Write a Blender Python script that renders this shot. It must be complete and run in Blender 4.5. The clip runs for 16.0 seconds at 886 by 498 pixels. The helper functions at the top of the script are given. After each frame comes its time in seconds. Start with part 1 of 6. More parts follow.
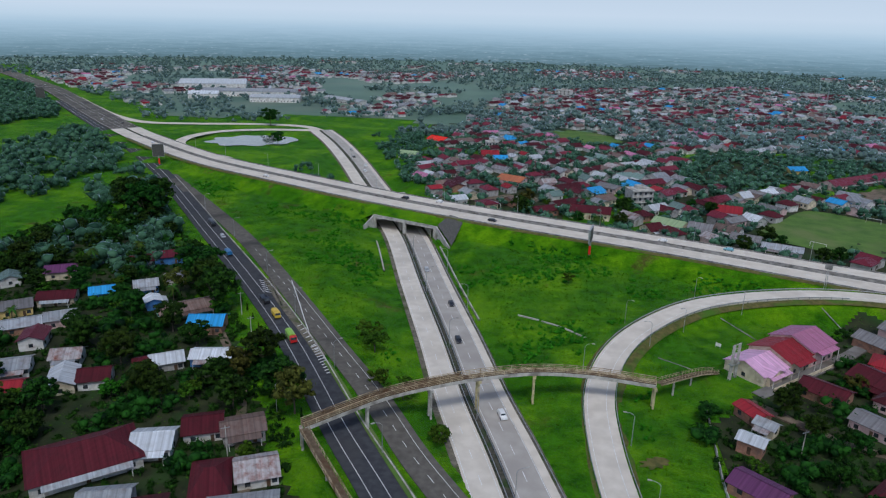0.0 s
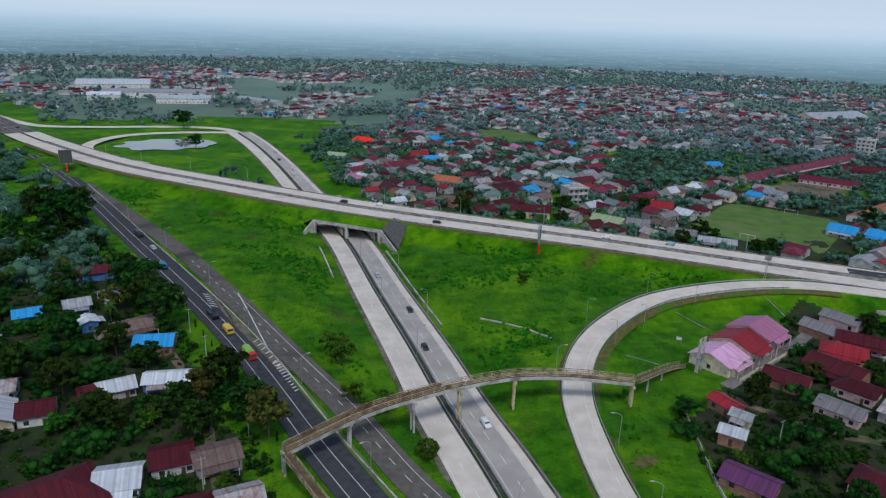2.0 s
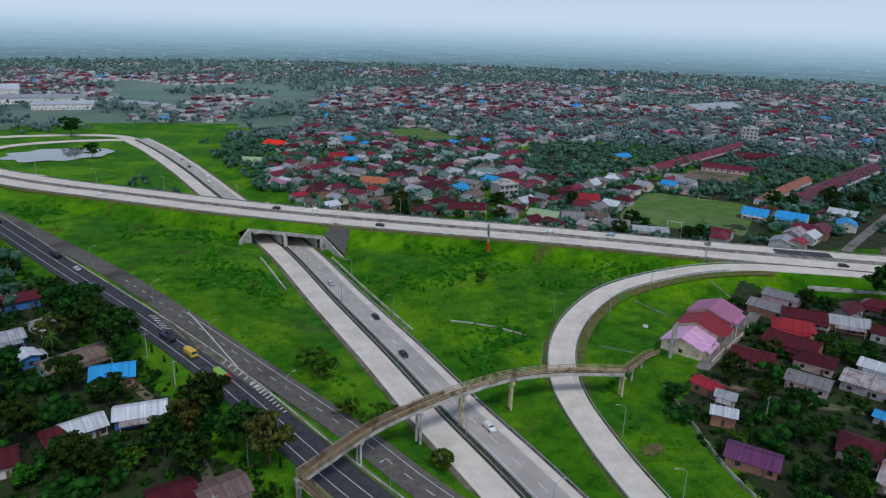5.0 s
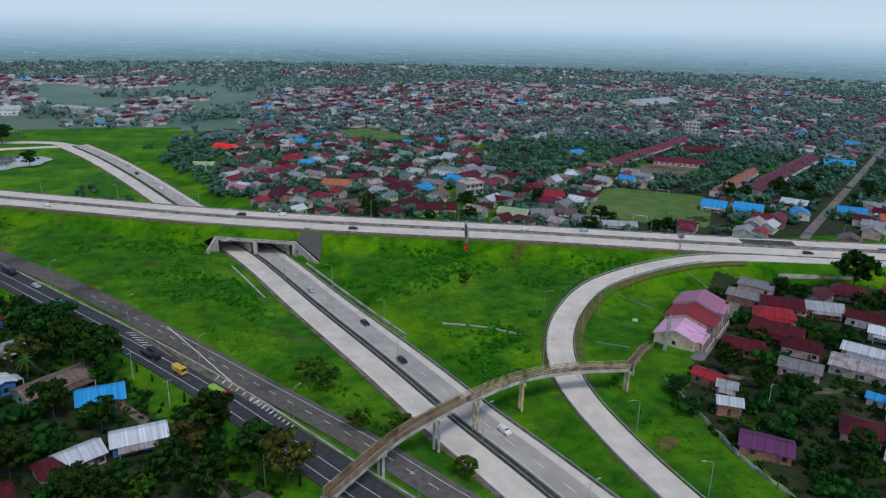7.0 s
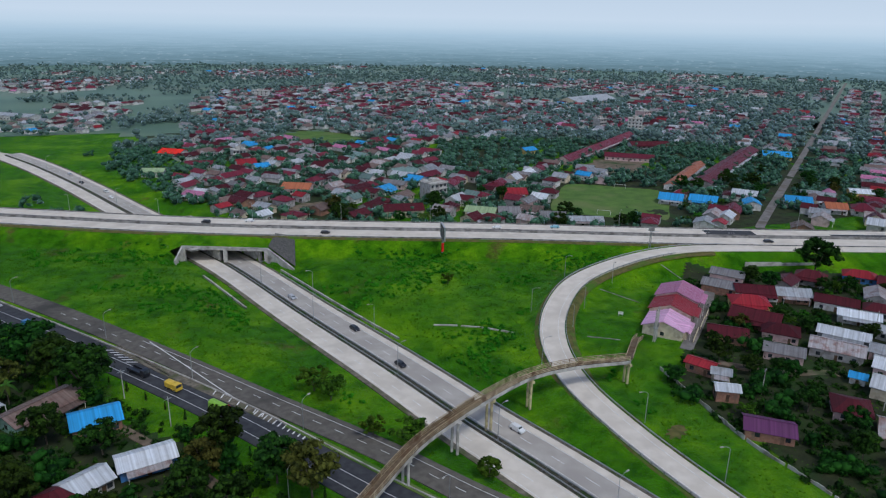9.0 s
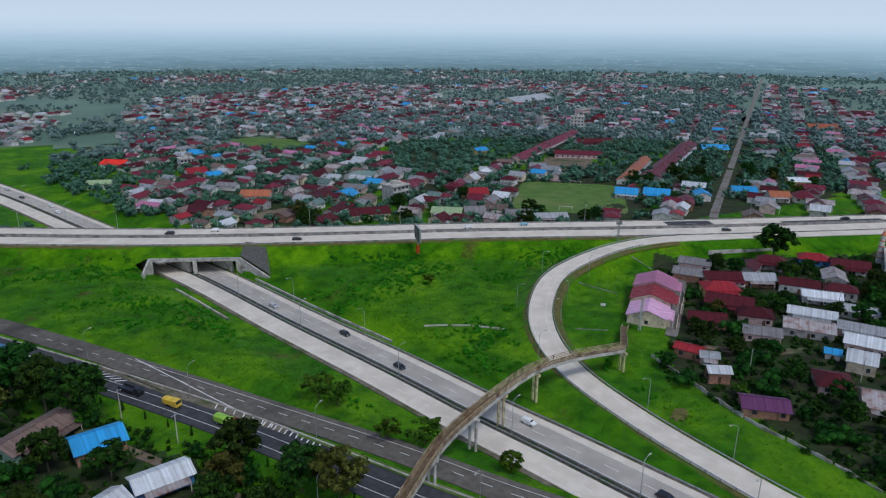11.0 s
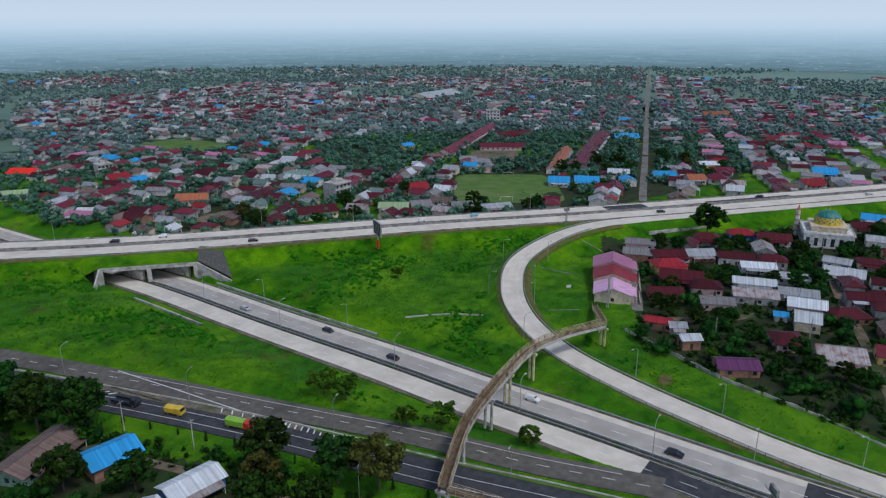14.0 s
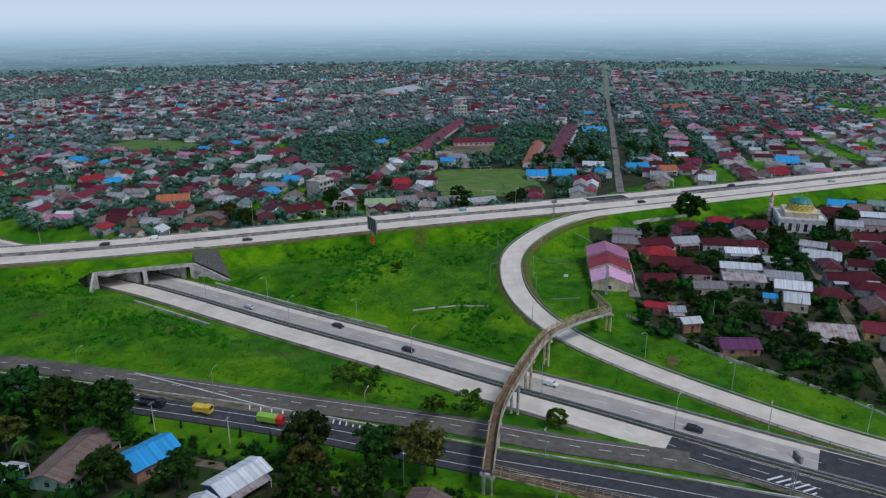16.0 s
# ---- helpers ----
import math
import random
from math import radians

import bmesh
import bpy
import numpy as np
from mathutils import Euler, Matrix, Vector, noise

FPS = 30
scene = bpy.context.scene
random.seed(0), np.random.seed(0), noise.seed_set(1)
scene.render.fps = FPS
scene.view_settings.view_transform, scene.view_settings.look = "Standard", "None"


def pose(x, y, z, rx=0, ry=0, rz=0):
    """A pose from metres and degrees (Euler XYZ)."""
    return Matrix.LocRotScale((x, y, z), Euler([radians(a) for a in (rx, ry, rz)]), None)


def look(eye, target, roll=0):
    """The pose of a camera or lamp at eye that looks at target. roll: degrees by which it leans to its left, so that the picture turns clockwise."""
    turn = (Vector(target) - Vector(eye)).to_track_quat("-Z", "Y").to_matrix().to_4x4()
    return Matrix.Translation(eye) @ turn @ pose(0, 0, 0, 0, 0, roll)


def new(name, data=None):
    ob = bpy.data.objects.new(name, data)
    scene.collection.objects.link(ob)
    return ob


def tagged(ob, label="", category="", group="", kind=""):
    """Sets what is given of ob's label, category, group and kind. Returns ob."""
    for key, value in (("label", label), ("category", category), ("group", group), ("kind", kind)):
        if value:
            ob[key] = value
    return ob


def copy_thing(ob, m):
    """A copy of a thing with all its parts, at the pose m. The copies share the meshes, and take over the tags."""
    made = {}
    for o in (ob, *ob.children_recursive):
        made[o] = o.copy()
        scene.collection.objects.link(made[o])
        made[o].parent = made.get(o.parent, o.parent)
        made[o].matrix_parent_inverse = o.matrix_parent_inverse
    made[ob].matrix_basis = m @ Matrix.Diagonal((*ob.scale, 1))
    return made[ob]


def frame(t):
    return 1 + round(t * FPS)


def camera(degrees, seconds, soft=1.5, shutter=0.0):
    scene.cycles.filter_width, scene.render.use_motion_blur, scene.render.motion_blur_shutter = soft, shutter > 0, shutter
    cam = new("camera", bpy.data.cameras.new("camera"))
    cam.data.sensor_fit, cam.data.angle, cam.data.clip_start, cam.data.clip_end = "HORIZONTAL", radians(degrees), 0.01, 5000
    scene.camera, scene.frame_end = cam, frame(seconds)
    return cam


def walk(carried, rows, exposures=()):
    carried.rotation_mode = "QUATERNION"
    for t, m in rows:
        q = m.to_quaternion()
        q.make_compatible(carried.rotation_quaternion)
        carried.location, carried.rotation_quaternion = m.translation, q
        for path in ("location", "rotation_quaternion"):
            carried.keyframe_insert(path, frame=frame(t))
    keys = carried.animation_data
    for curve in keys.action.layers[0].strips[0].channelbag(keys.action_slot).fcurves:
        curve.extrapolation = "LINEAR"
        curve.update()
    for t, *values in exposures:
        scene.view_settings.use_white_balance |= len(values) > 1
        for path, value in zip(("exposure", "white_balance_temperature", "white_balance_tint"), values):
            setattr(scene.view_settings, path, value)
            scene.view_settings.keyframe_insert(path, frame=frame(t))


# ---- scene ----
cam = camera(65.7, 16.0, 1.2)
PATH = [
    (0, (3.992, -5.062, 100.181), (3.718, -3.184, 99.549), 1.4),
    (0.5, (-0.61, -3.943, 99.911), (-0.812, -2.055, 99.282), 1.6),
    (1, (-5.382, -2.424, 99.577), (-5.503, -0.528, 98.949), 1.7),
    (1.5, (-9.924, -1.319, 99.441), (-9.989, 0.579, 98.814), 1.8),
    (2, (-14.201, -0.202, 99.412), (-14.213, 1.697, 98.786), 1.9),
    (2.5, (-18.645, 0.805, 99.36), (-18.603, 2.704, 98.734), 1.8),
    (3, (-23.056, 1.741, 99.156), (-22.96, 3.639, 98.532), 1.8),
    (3.5, (-27.56, 2.941, 99.117), (-27.409, 4.836, 98.494), 1.7),
    (4, (-31.874, 3.84, 98.955), (-31.671, 5.73, 98.333), 1.7),
    (6.5, (-54.146, 11.437, 98.248), (-53.694, 13.284, 97.628), 1.5),
    (7, (-58.19, 13.464, 98.047), (-57.7, 15.301, 97.428), 1.4),
    (7.5, (-62.39, 15.214, 97.986), (-61.859, 17.04, 97.367), 1.3),
    (8, (-66.808, 16.859, 97.959), (-66.231, 18.671, 97.34), 1.2),
    (8.5, (-71.257, 18.492, 97.934), (-70.632, 20.289, 97.316), 1.2),
    (9, (-75.496, 19.956, 98.003), (-74.826, 21.736, 97.386), 1.1),
    (11.3, (-95.61, 26.851, 97.451), (-94.735, 28.543, 96.84), 0.5),
    (11.5, (-97.298, 27.42, 97.445), (-96.406, 29.101, 96.831), 0.6),
    (12, (-101.63, 28.746, 97.352), (-100.697, 30.406, 96.739), 0.5),
    (12.5, (-106.176, 30.058, 97.423), (-105.2, 31.692, 96.809), 0.4),
    (13, (-110.614, 31.372, 97.459), (-109.597, 32.981, 96.845), 0.3),
    (13.5, (-115.023, 32.821, 97.52), (-113.965, 34.403, 96.904), 0.1),
    (14, (-119.326, 34.201, 97.531), (-118.229, 35.756, 96.915), 0.0),
    (14.5, (-123.627, 35.76, 97.506), (-122.496, 37.288, 96.888), -0.1),
    (15, (-128.166, 37.553, 97.69), (-127.01, 39.062, 97.068), -0.1),
    (15.5, (-132.416, 39.496, 97.882), (-131.237, 40.986, 97.257), -0.2),
    (16, (-136.729, 41.073, 98.27), (-135.529, 42.545, 97.643), -0.3),
]
walk(cam, [(t, look(eye, target, roll)) for t, eye, target, roll in PATH], exposures=((0, 0.0, 5800, 10), (16, 0.0, 5800, 10)))

# ---------------------------------------------------------------- world, sun
world = bpy.data.worlds.new("sky")
scene.world = world
world.use_nodes = True
wn = world.node_tree.nodes
wl = world.node_tree.links
for n in list(wn):
    wn.remove(n)
sky = wn.new("ShaderNodeTexSky")
sky.sky_type = "NISHITA"
sky.sun_disc = False
sky.sun_elevation = radians(48)
sky.sun_rotation = radians(200)
sky.air_density = 1.0
sky.dust_density = 2.0
sky.ozone_density = 1.0
bg = wn.new("ShaderNodeBackground")
bg.inputs["Strength"].default_value = 0.105
wo = wn.new("ShaderNodeOutputWorld")
wl.new(sky.outputs[0], bg.inputs["Color"])
wl.new(bg.outputs[0], wo.inputs["Surface"])
sun_data = bpy.data.lights.new("sun", "SUN")
sun_data.energy = 1.5
sun_data.angle = radians(14)
sun_data.color = (1.0, 0.95, 0.87)
sun = new("sun", sun_data)
sun.matrix_world = look((0, 0, 200), (-40, 90, 40))
scene.view_settings.exposure = 0.0

# ---------------------------------------------------------------- materials
def nodes_of(name):
    m = bpy.data.materials.new(name)
    m.use_nodes = True
    nt = m.node_tree
    b = nt.nodes["Principled BSDF"]
    return m, nt, b


def mat(name, dark, light, scale=1.0, rough=0.8, metal=0.0, fine=None, bump=0.0, bump_scale=8.0, piece=0.0, spec=0.3, third=None, third_scale=0.1, detail=5.0, sheen=0.0):
    """Two tones mixed by coarse noise, a third by larger stains, fine grain in value and relief."""
    m, nt, b = nodes_of(name)
    N, L = nt.nodes.new, nt.links.new
    geo = N("ShaderNodeNewGeometry")
    n1 = N("ShaderNodeTexNoise")
    n1.inputs["Scale"].default_value = scale
    n1.inputs["Detail"].default_value = detail
    L(geo.outputs["Position"], n1.inputs["Vector"])
    r1 = N("ShaderNodeValToRGB")
    r1.color_ramp.elements[0].position = 0.36
    r1.color_ramp.elements[1].position = 0.64
    r1.color_ramp.elements[0].color = (*dark, 1)
    r1.color_ramp.elements[1].color = (*light, 1)
    L(n1.outputs["Fac"], r1.inputs["Fac"])
    col = r1.outputs["Color"]
    if third:
        n3 = N("ShaderNodeTexNoise")
        n3.inputs["Scale"].default_value = third_scale
        n3.inputs["Detail"].default_value = 6.0
        L(geo.outputs["Position"], n3.inputs["Vector"])
        r3 = N("ShaderNodeMapRange")
        r3.inputs["From Min"].default_value = 0.5
        r3.inputs["From Max"].default_value = 0.66
        L(n3.outputs["Fac"], r3.inputs["Value"])
        mx = N("ShaderNodeMix")
        mx.data_type = "RGBA"
        L(r3.outputs["Result"], mx.inputs["Factor"])
        L(col, mx.inputs["A"])
        mx.inputs["B"].default_value = (*third, 1)
        col = mx.outputs["Result"]
    if piece:
        info = N("ShaderNodeObjectInfo")
        mr = N("ShaderNodeMapRange")
        mr.inputs["To Min"].default_value = 1 - piece
        mr.inputs["To Max"].default_value = 1 + piece
        L(info.outputs["Random"], mr.inputs["Value"])
        hs = N("ShaderNodeHueSaturation")
        L(mr.outputs["Result"], hs.inputs["Value"])
        L(col, hs.inputs["Color"])
        col = hs.outputs["Color"]
    L(col, b.inputs["Base Color"])
    b.inputs["Roughness"].default_value = rough
    b.inputs["Metallic"].default_value = metal
    b.inputs["Specular IOR Level"].default_value = spec
    # blue-tinted sheen; where used, it imitates haze over far ground
    b.inputs["Sheen Weight"].default_value = sheen
    b.inputs["Sheen Roughness"].default_value = 0.15
    b.inputs["Sheen Tint"].default_value = (0.68, 0.84, 1.0, 1)
    if bump:
        n2 = N("ShaderNodeTexNoise")
        n2.inputs["Scale"].default_value = bump_scale
        n2.inputs["Detail"].default_value = 4.0
        L(geo.outputs["Position"], n2.inputs["Vector"])
        bp = N("ShaderNodeBump")
        bp.inputs["Strength"].default_value = bump
        bp.inputs["Distance"].default_value = 0.15
        L(n2.outputs["Fac"], bp.inputs["Height"])
        L(bp.outputs["Normal"], b.inputs["Normal"])
    return m


def roof_mat(name, tone, rust=(0.10, 0.045, 0.03), amount=0.5, ribs=4.5, rough=0.6, piece=0.25, metal=0.0):
    """Corrugated or tiled roofing: ribs down the slope, weathering, stains."""
    m, nt, b = nodes_of(name)
    N, L = nt.nodes.new, nt.links.new
    tc = N("ShaderNodeTexCoord")
    geo = N("ShaderNodeNewGeometry")
    sep = N("ShaderNodeSeparateXYZ")
    L(tc.outputs["Object"], sep.inputs[0])
    mul = N("ShaderNodeMath")
    mul.operation = "MULTIPLY"
    mul.inputs[1].default_value = ribs * 2 * math.pi
    L(sep.outputs["X"], mul.inputs[0])
    sn = N("ShaderNodeMath")
    sn.operation = "SINE"
    L(mul.outputs[0], sn.inputs[0])
    nz = N("ShaderNodeTexNoise")
    nz.inputs["Scale"].default_value = 0.45
    nz.inputs["Detail"].default_value = 7.0
    nz.inputs["Roughness"].default_value = 0.65
    L(geo.outputs["Position"], nz.inputs["Vector"])
    mr = N("ShaderNodeMapRange")
    mr.inputs["From Min"].default_value = 0.45
    mr.inputs["From Max"].default_value = 0.72
    mr.inputs["To Max"].default_value = amount
    L(nz.outputs["Fac"], mr.inputs["Value"])
    # sheets laid side by side, each weathered a little differently
    st = N("ShaderNodeTexNoise")
    st.noise_dimensions = "1D"
    st.inputs["Scale"].default_value = 1.3
    st.inputs["Detail"].default_value = 1.0
    L(sep.outputs["X"], st.inputs["W"])
    mv = N("ShaderNodeMapRange")
    mv.inputs["From Min"].default_value = 0.3
    mv.inputs["From Max"].default_value = 0.7
    mv.inputs["To Min"].default_value = 0.75
    mv.inputs["To Max"].default_value = 1.2
    L(st.outputs["Fac"], mv.inputs["Value"])
    info = N("ShaderNodeObjectInfo")
    mi = N("ShaderNodeMapRange")
    mi.inputs["To Min"].default_value = 1 - piece
    mi.inputs["To Max"].default_value = 1 + piece
    L(info.outputs["Random"], mi.inputs["Value"])
    mm = N("ShaderNodeMath")
    mm.operation = "MULTIPLY"
    L(mv.outputs[0], mm.inputs[0])
    L(mi.outputs[0], mm.inputs[1])
    mx = N("ShaderNodeMix")
    mx.data_type = "RGBA"
    L(mr.outputs["Result"], mx.inputs["Factor"])
    mx.inputs["A"].default_value = (*tone, 1)
    mx.inputs["B"].default_value = (*rust, 1)
    hs = N("ShaderNodeHueSaturation")
    L(mm.outputs[0], hs.inputs["Value"])
    L(mx.outputs["Result"], hs.inputs["Color"])
    L(hs.outputs["Color"], b.inputs["Base Color"])
    b.inputs["Roughness"].default_value = rough
    b.inputs["Metallic"].default_value = metal
    b.inputs["Specular IOR Level"].default_value = 0.12
    # bluish sheen imitates haze on far roofs seen at grazing angles
    b.inputs["Sheen Weight"].default_value = 0.32
    b.inputs["Sheen Roughness"].default_value = 0.12
    b.inputs["Sheen Tint"].default_value = (0.7, 0.84, 1.0, 1)
    bp = N("ShaderNodeBump")
    bp.inputs["Strength"].default_value = 0.5
    bp.inputs["Distance"].default_value = 0.05
    L(sn.outputs[0], bp.inputs["Height"])
    L(bp.outputs["Normal"], b.inputs["Normal"])
    return m


def leaf_mat(name, dark, light, scale=0.5, hue=0.03, sheen=0.0):
    m, nt, b = nodes_of(name)
    N, L = nt.nodes.new, nt.links.new
    geo = N("ShaderNodeNewGeometry")
    info = N("ShaderNodeObjectInfo")
    nz = N("ShaderNodeTexNoise")
    nz.inputs["Scale"].default_value = scale
    nz.inputs["Detail"].default_value = 4.0
    L(geo.outputs["Position"], nz.inputs["Vector"])
    add = N("ShaderNodeMath")
    add.operation = "MULTIPLY_ADD"
    L(geo.outputs["Random Per Island"], add.inputs[0])
    add.inputs[1].default_value = 0.5
    L(nz.outputs["Fac"], add.inputs[2])
    r1 = N("ShaderNodeValToRGB")
    r1.color_ramp.elements[0].position = 0.45
    r1.color_ramp.elements[1].position = 1.0
    r1.color_ramp.elements[0].color = (*dark, 1)
    r1.color_ramp.elements[1].color = (*light, 1)
    L(add.outputs[0], r1.inputs["Fac"])
    mh = N("ShaderNodeMapRange")
    mh.inputs["To Min"].default_value = 0.5 - hue
    mh.inputs["To Max"].default_value = 0.5 + hue
    L(info.outputs["Random"], mh.inputs["Value"])
    mv = N("ShaderNodeMapRange")
    mv.inputs["To Min"].default_value = 0.7
    mv.inputs["To Max"].default_value = 1.3
    L(info.outputs["Random"], mv.inputs["Value"])
    hs = N("ShaderNodeHueSaturation")
    L(mh.outputs[0], hs.inputs["Hue"])
    L(mv.outputs[0], hs.inputs["Value"])
    L(r1.outputs["Color"], hs.inputs["Color"])
    L(hs.outputs["Color"], b.inputs["Base Color"])
    b.inputs["Roughness"].default_value = 0.65
    b.inputs["Specular IOR Level"].default_value = 0.06
    # blue sheen, used on distant trees only, in place of haze
    b.inputs["Sheen Weight"].default_value = sheen
    b.inputs["Sheen Roughness"].default_value = 0.2
    b.inputs["Sheen Tint"].default_value = (0.62, 0.80, 1.0, 1)
    return m


def ground_mat():
    """Lush grass with yellow and dark patches, bare earth where it is worn."""
    m, nt, b = nodes_of("grass_ground")
    N, L = nt.nodes.new, nt.links.new
    geo = N("ShaderNodeNewGeometry")

    def nz(scale, detail, lo, hi, rough=0.55):
        n = N("ShaderNodeTexNoise")
        n.inputs["Scale"].default_value = scale
        n.inputs["Detail"].default_value = detail
        n.inputs["Roughness"].default_value = rough
        L(geo.outputs["Position"], n.inputs["Vector"])
        r = N("ShaderNodeMapRange")
        r.inputs["From Min"].default_value = lo
        r.inputs["From Max"].default_value = hi
        L(n.outputs["Fac"], r.inputs["Value"])
        return n, r.outputs["Result"]

    def mix(f, a, c):
        x = N("ShaderNodeMix")
        x.data_type = "RGBA"
        L(f, x.inputs["Factor"])
        for key, v in (("A", a), ("B", c)):
            if isinstance(v, tuple):
                x.inputs[key].default_value = (*v, 1)
            else:
                L(v, x.inputs[key])
        return x.outputs["Result"]

    _, f1 = nz(0.16, 10, 0.38, 0.62, 0.72)
    _, f2 = nz(0.03, 7, 0.46, 0.60, 0.65)
    _, f3 = nz(0.05, 7, 0.60, 0.70, 0.65)
    n4, f4 = nz(2.2, 6, 0.3, 0.7, 0.7)
    c = mix(f1, (0.019, 0.088, 0.002), (0.060, 0.200, 0.003))
    c = mix(f2, c, mix(f1, (0.062, 0.185, 0.002), (0.140, 0.300, 0.003)))
    c = mix(f3, c, mix(f1, (0.050, 0.060, 0.012), (0.115, 0.095, 0.030)))
    hs = N("ShaderNodeHueSaturation")
    mv = N("ShaderNodeMapRange")
    mv.inputs["To Min"].default_value = 0.5
    mv.inputs["To Max"].default_value = 1.4
    L(f4, mv.inputs["Value"])
    L(mv.outputs[0], hs.inputs["Value"])
    L(c, hs.inputs["Color"])
    L(hs.outputs[0], b.inputs["Base Color"])
    b.inputs["Roughness"].default_value = 0.9
    b.inputs["Specular IOR Level"].default_value = 0.03
    # blue sheen pales grass seen at a low angle, standing in for haze
    b.inputs["Sheen Weight"].default_value = 0.14
    b.inputs["Sheen Roughness"].default_value = 0.1
    b.inputs["Sheen Tint"].default_value = (0.6, 0.78, 1.0, 1)
    bp = N("ShaderNodeBump")
    bp.inputs["Strength"].default_value = 0.9
    bp.inputs["Distance"].default_value = 0.5
    L(n4.outputs["Fac"], bp.inputs["Height"])
    L(bp.outputs["Normal"], b.inputs["Normal"])
    return m


M_GROUND = ground_mat()
M_CONC = mat("pale_road_concrete", (0.58, 0.52, 0.435), (0.67, 0.61, 0.52), 0.25, 0.8, bump=0.1, third=(0.53, 0.475, 0.40), third_scale=0.08)
M_CONC_D = mat("worn_road_concrete", (0.36, 0.33, 0.29), (0.44, 0.405, 0.36), 0.2, 0.8, bump=0.1, third=(0.34, 0.31, 0.275), third_scale=0.07)
M_ASPH = mat("dark_asphalt", (0.040, 0.042, 0.048), (0.062, 0.064, 0.070), 0.5, 0.85, bump=0.2, third=(0.060, 0.060, 0.062), third_scale=0.05, spec=0.15)
M_ASPH_OLD = mat("grey_old_asphalt", (0.098, 0.090, 0.078), (0.140, 0.128, 0.110), 0.5, 0.9, bump=0.3, third=(0.055, 0.052, 0.048), third_scale=0.045, spec=0.15)
M_GRAVEL = mat("gravel_verge", (0.10, 0.088, 0.065), (0.20, 0.175, 0.135), 0.8, 0.95, bump=0.5, third=(0.07, 0.085, 0.03), third_scale=0.2)
M_EARTH = mat("brown_verge", (0.070, 0.075, 0.018), (0.135, 0.115, 0.035), 0.6, 0.95, bump=0.5, third=(0.055, 0.130, 0.008), third_scale=0.12)
M_PAINT = mat("road_paint", (0.55, 0.55, 0.53), (0.8, 0.8, 0.78), 1.5, 0.7)
M_YELLOW = mat("yellow_paint", (0.45, 0.33, 0.06), (0.6, 0.45, 0.10), 1.2, 0.6, third=(0.25, 0.2, 0.1), third_scale=0.5)
M_WALLC = mat("stained_concrete", (0.36, 0.345, 0.31), (0.52, 0.50, 0.46), 0.6, 0.85, bump=0.2, third=(0.20, 0.185, 0.16), third_scale=0.25)
M_BARRIER = mat("barrier_concrete", (0.16, 0.155, 0.145), (0.30, 0.29, 0.27), 0.5, 0.9, bump=0.2, third=(0.09, 0.085, 0.075), third_scale=0.3)
M_STONE = mat("grey_stone_pitching", (0.05, 0.05, 0.046), (0.12, 0.115, 0.105), 1.6, 0.9, bump=0.7, bump_scale=2.5, third=(0.08, 0.08, 0.07), third_scale=0.3)
M_SOIL = mat("median_soil", (0.045, 0.042, 0.030), (0.10, 0.092, 0.07), 1.0, 0.95, bump=0.6, third=(0.03, 0.06, 0.012), third_scale=0.3)
M_STEEL = mat("galvanised_steel", (0.35, 0.36, 0.37), (0.5, 0.51, 0.52), 1.0, 0.45, metal=0.7)
M_RUST = mat("rusty_bridge_steel", (0.30, 0.225, 0.125), (0.52, 0.43, 0.29), 0.9, 0.8, bump=0.3, third=(0.11, 0.06, 0.03), third_scale=0.4)
M_DECK = mat("dirty_bridge_deck", (0.10, 0.072, 0.045), (0.175, 0.13, 0.085), 0.8, 0.9, bump=0.2, third=(0.10, 0.055, 0.028), third_scale=0.35)
M_PIER = mat("yellow_washed_concrete", (0.42, 0.36, 0.19), (0.58, 0.50, 0.28), 0.8, 0.85, third=(0.25, 0.21, 0.14), third_scale=0.6)
M_WATER = mat("pond_water", (0.16, 0.175, 0.165), (0.22, 0.235, 0.225), 0.05, 0.06, spec=0.5)
M_GLASS = mat("dark_window_glass", (0.02, 0.025, 0.03), (0.05, 0.06, 0.07), 0.8, 0.15, spec=0.6, piece=0.4)
M_DOOR = mat("brown_door_wood", (0.09, 0.05, 0.03), (0.16, 0.10, 0.06), 1.5, 0.6, piece=0.4)
M_TRUNK = mat("tree_bark", (0.07, 0.055, 0.04), (0.15, 0.12, 0.09), 2.5, 0.9, bump=0.5)
M_DIRT = mat("village_dirt", (0.10, 0.075, 0.05), (0.20, 0.155, 0.11), 0.3, 0.95, bump=0.3, third=(0.03, 0.065, 0.012), third_scale=0.05)
M_LANE = mat("village_lane_asphalt", (0.14, 0.13, 0.12), (0.22, 0.205, 0.19), 0.3, 0.9, third=(0.12, 0.10, 0.08), third_scale=0.1)
# soil colour darkened to carry the shade of the garden trees
M_GARDEN = mat("garden_soil_painted_shade", (0.014, 0.020, 0.007), (0.034, 0.042, 0.014), 0.25, 0.95, bump=0.5, third=(0.020, 0.050, 0.008), third_scale=0.08)
# muted teal with blue sheen: distance haze painted into the field colour
M_FAR = mat("haze_tinted_far_fields", (0.068, 0.130, 0.085), (0.108, 0.180, 0.110), 0.012, 0.7, third=(0.130, 0.165, 0.105), third_scale=0.008, spec=0.3, sheen=0.45)
M_LAWN = mat("football_field_grass", (0.06, 0.125, 0.02), (0.10, 0.18, 0.03), 0.12, 0.9, bump=0.3, third=(0.13, 0.17, 0.05), third_scale=0.04)
M_BLACK = mat("black_rubber", (0.012, 0.012, 0.012), (0.03, 0.03, 0.03), 2.0, 0.8)

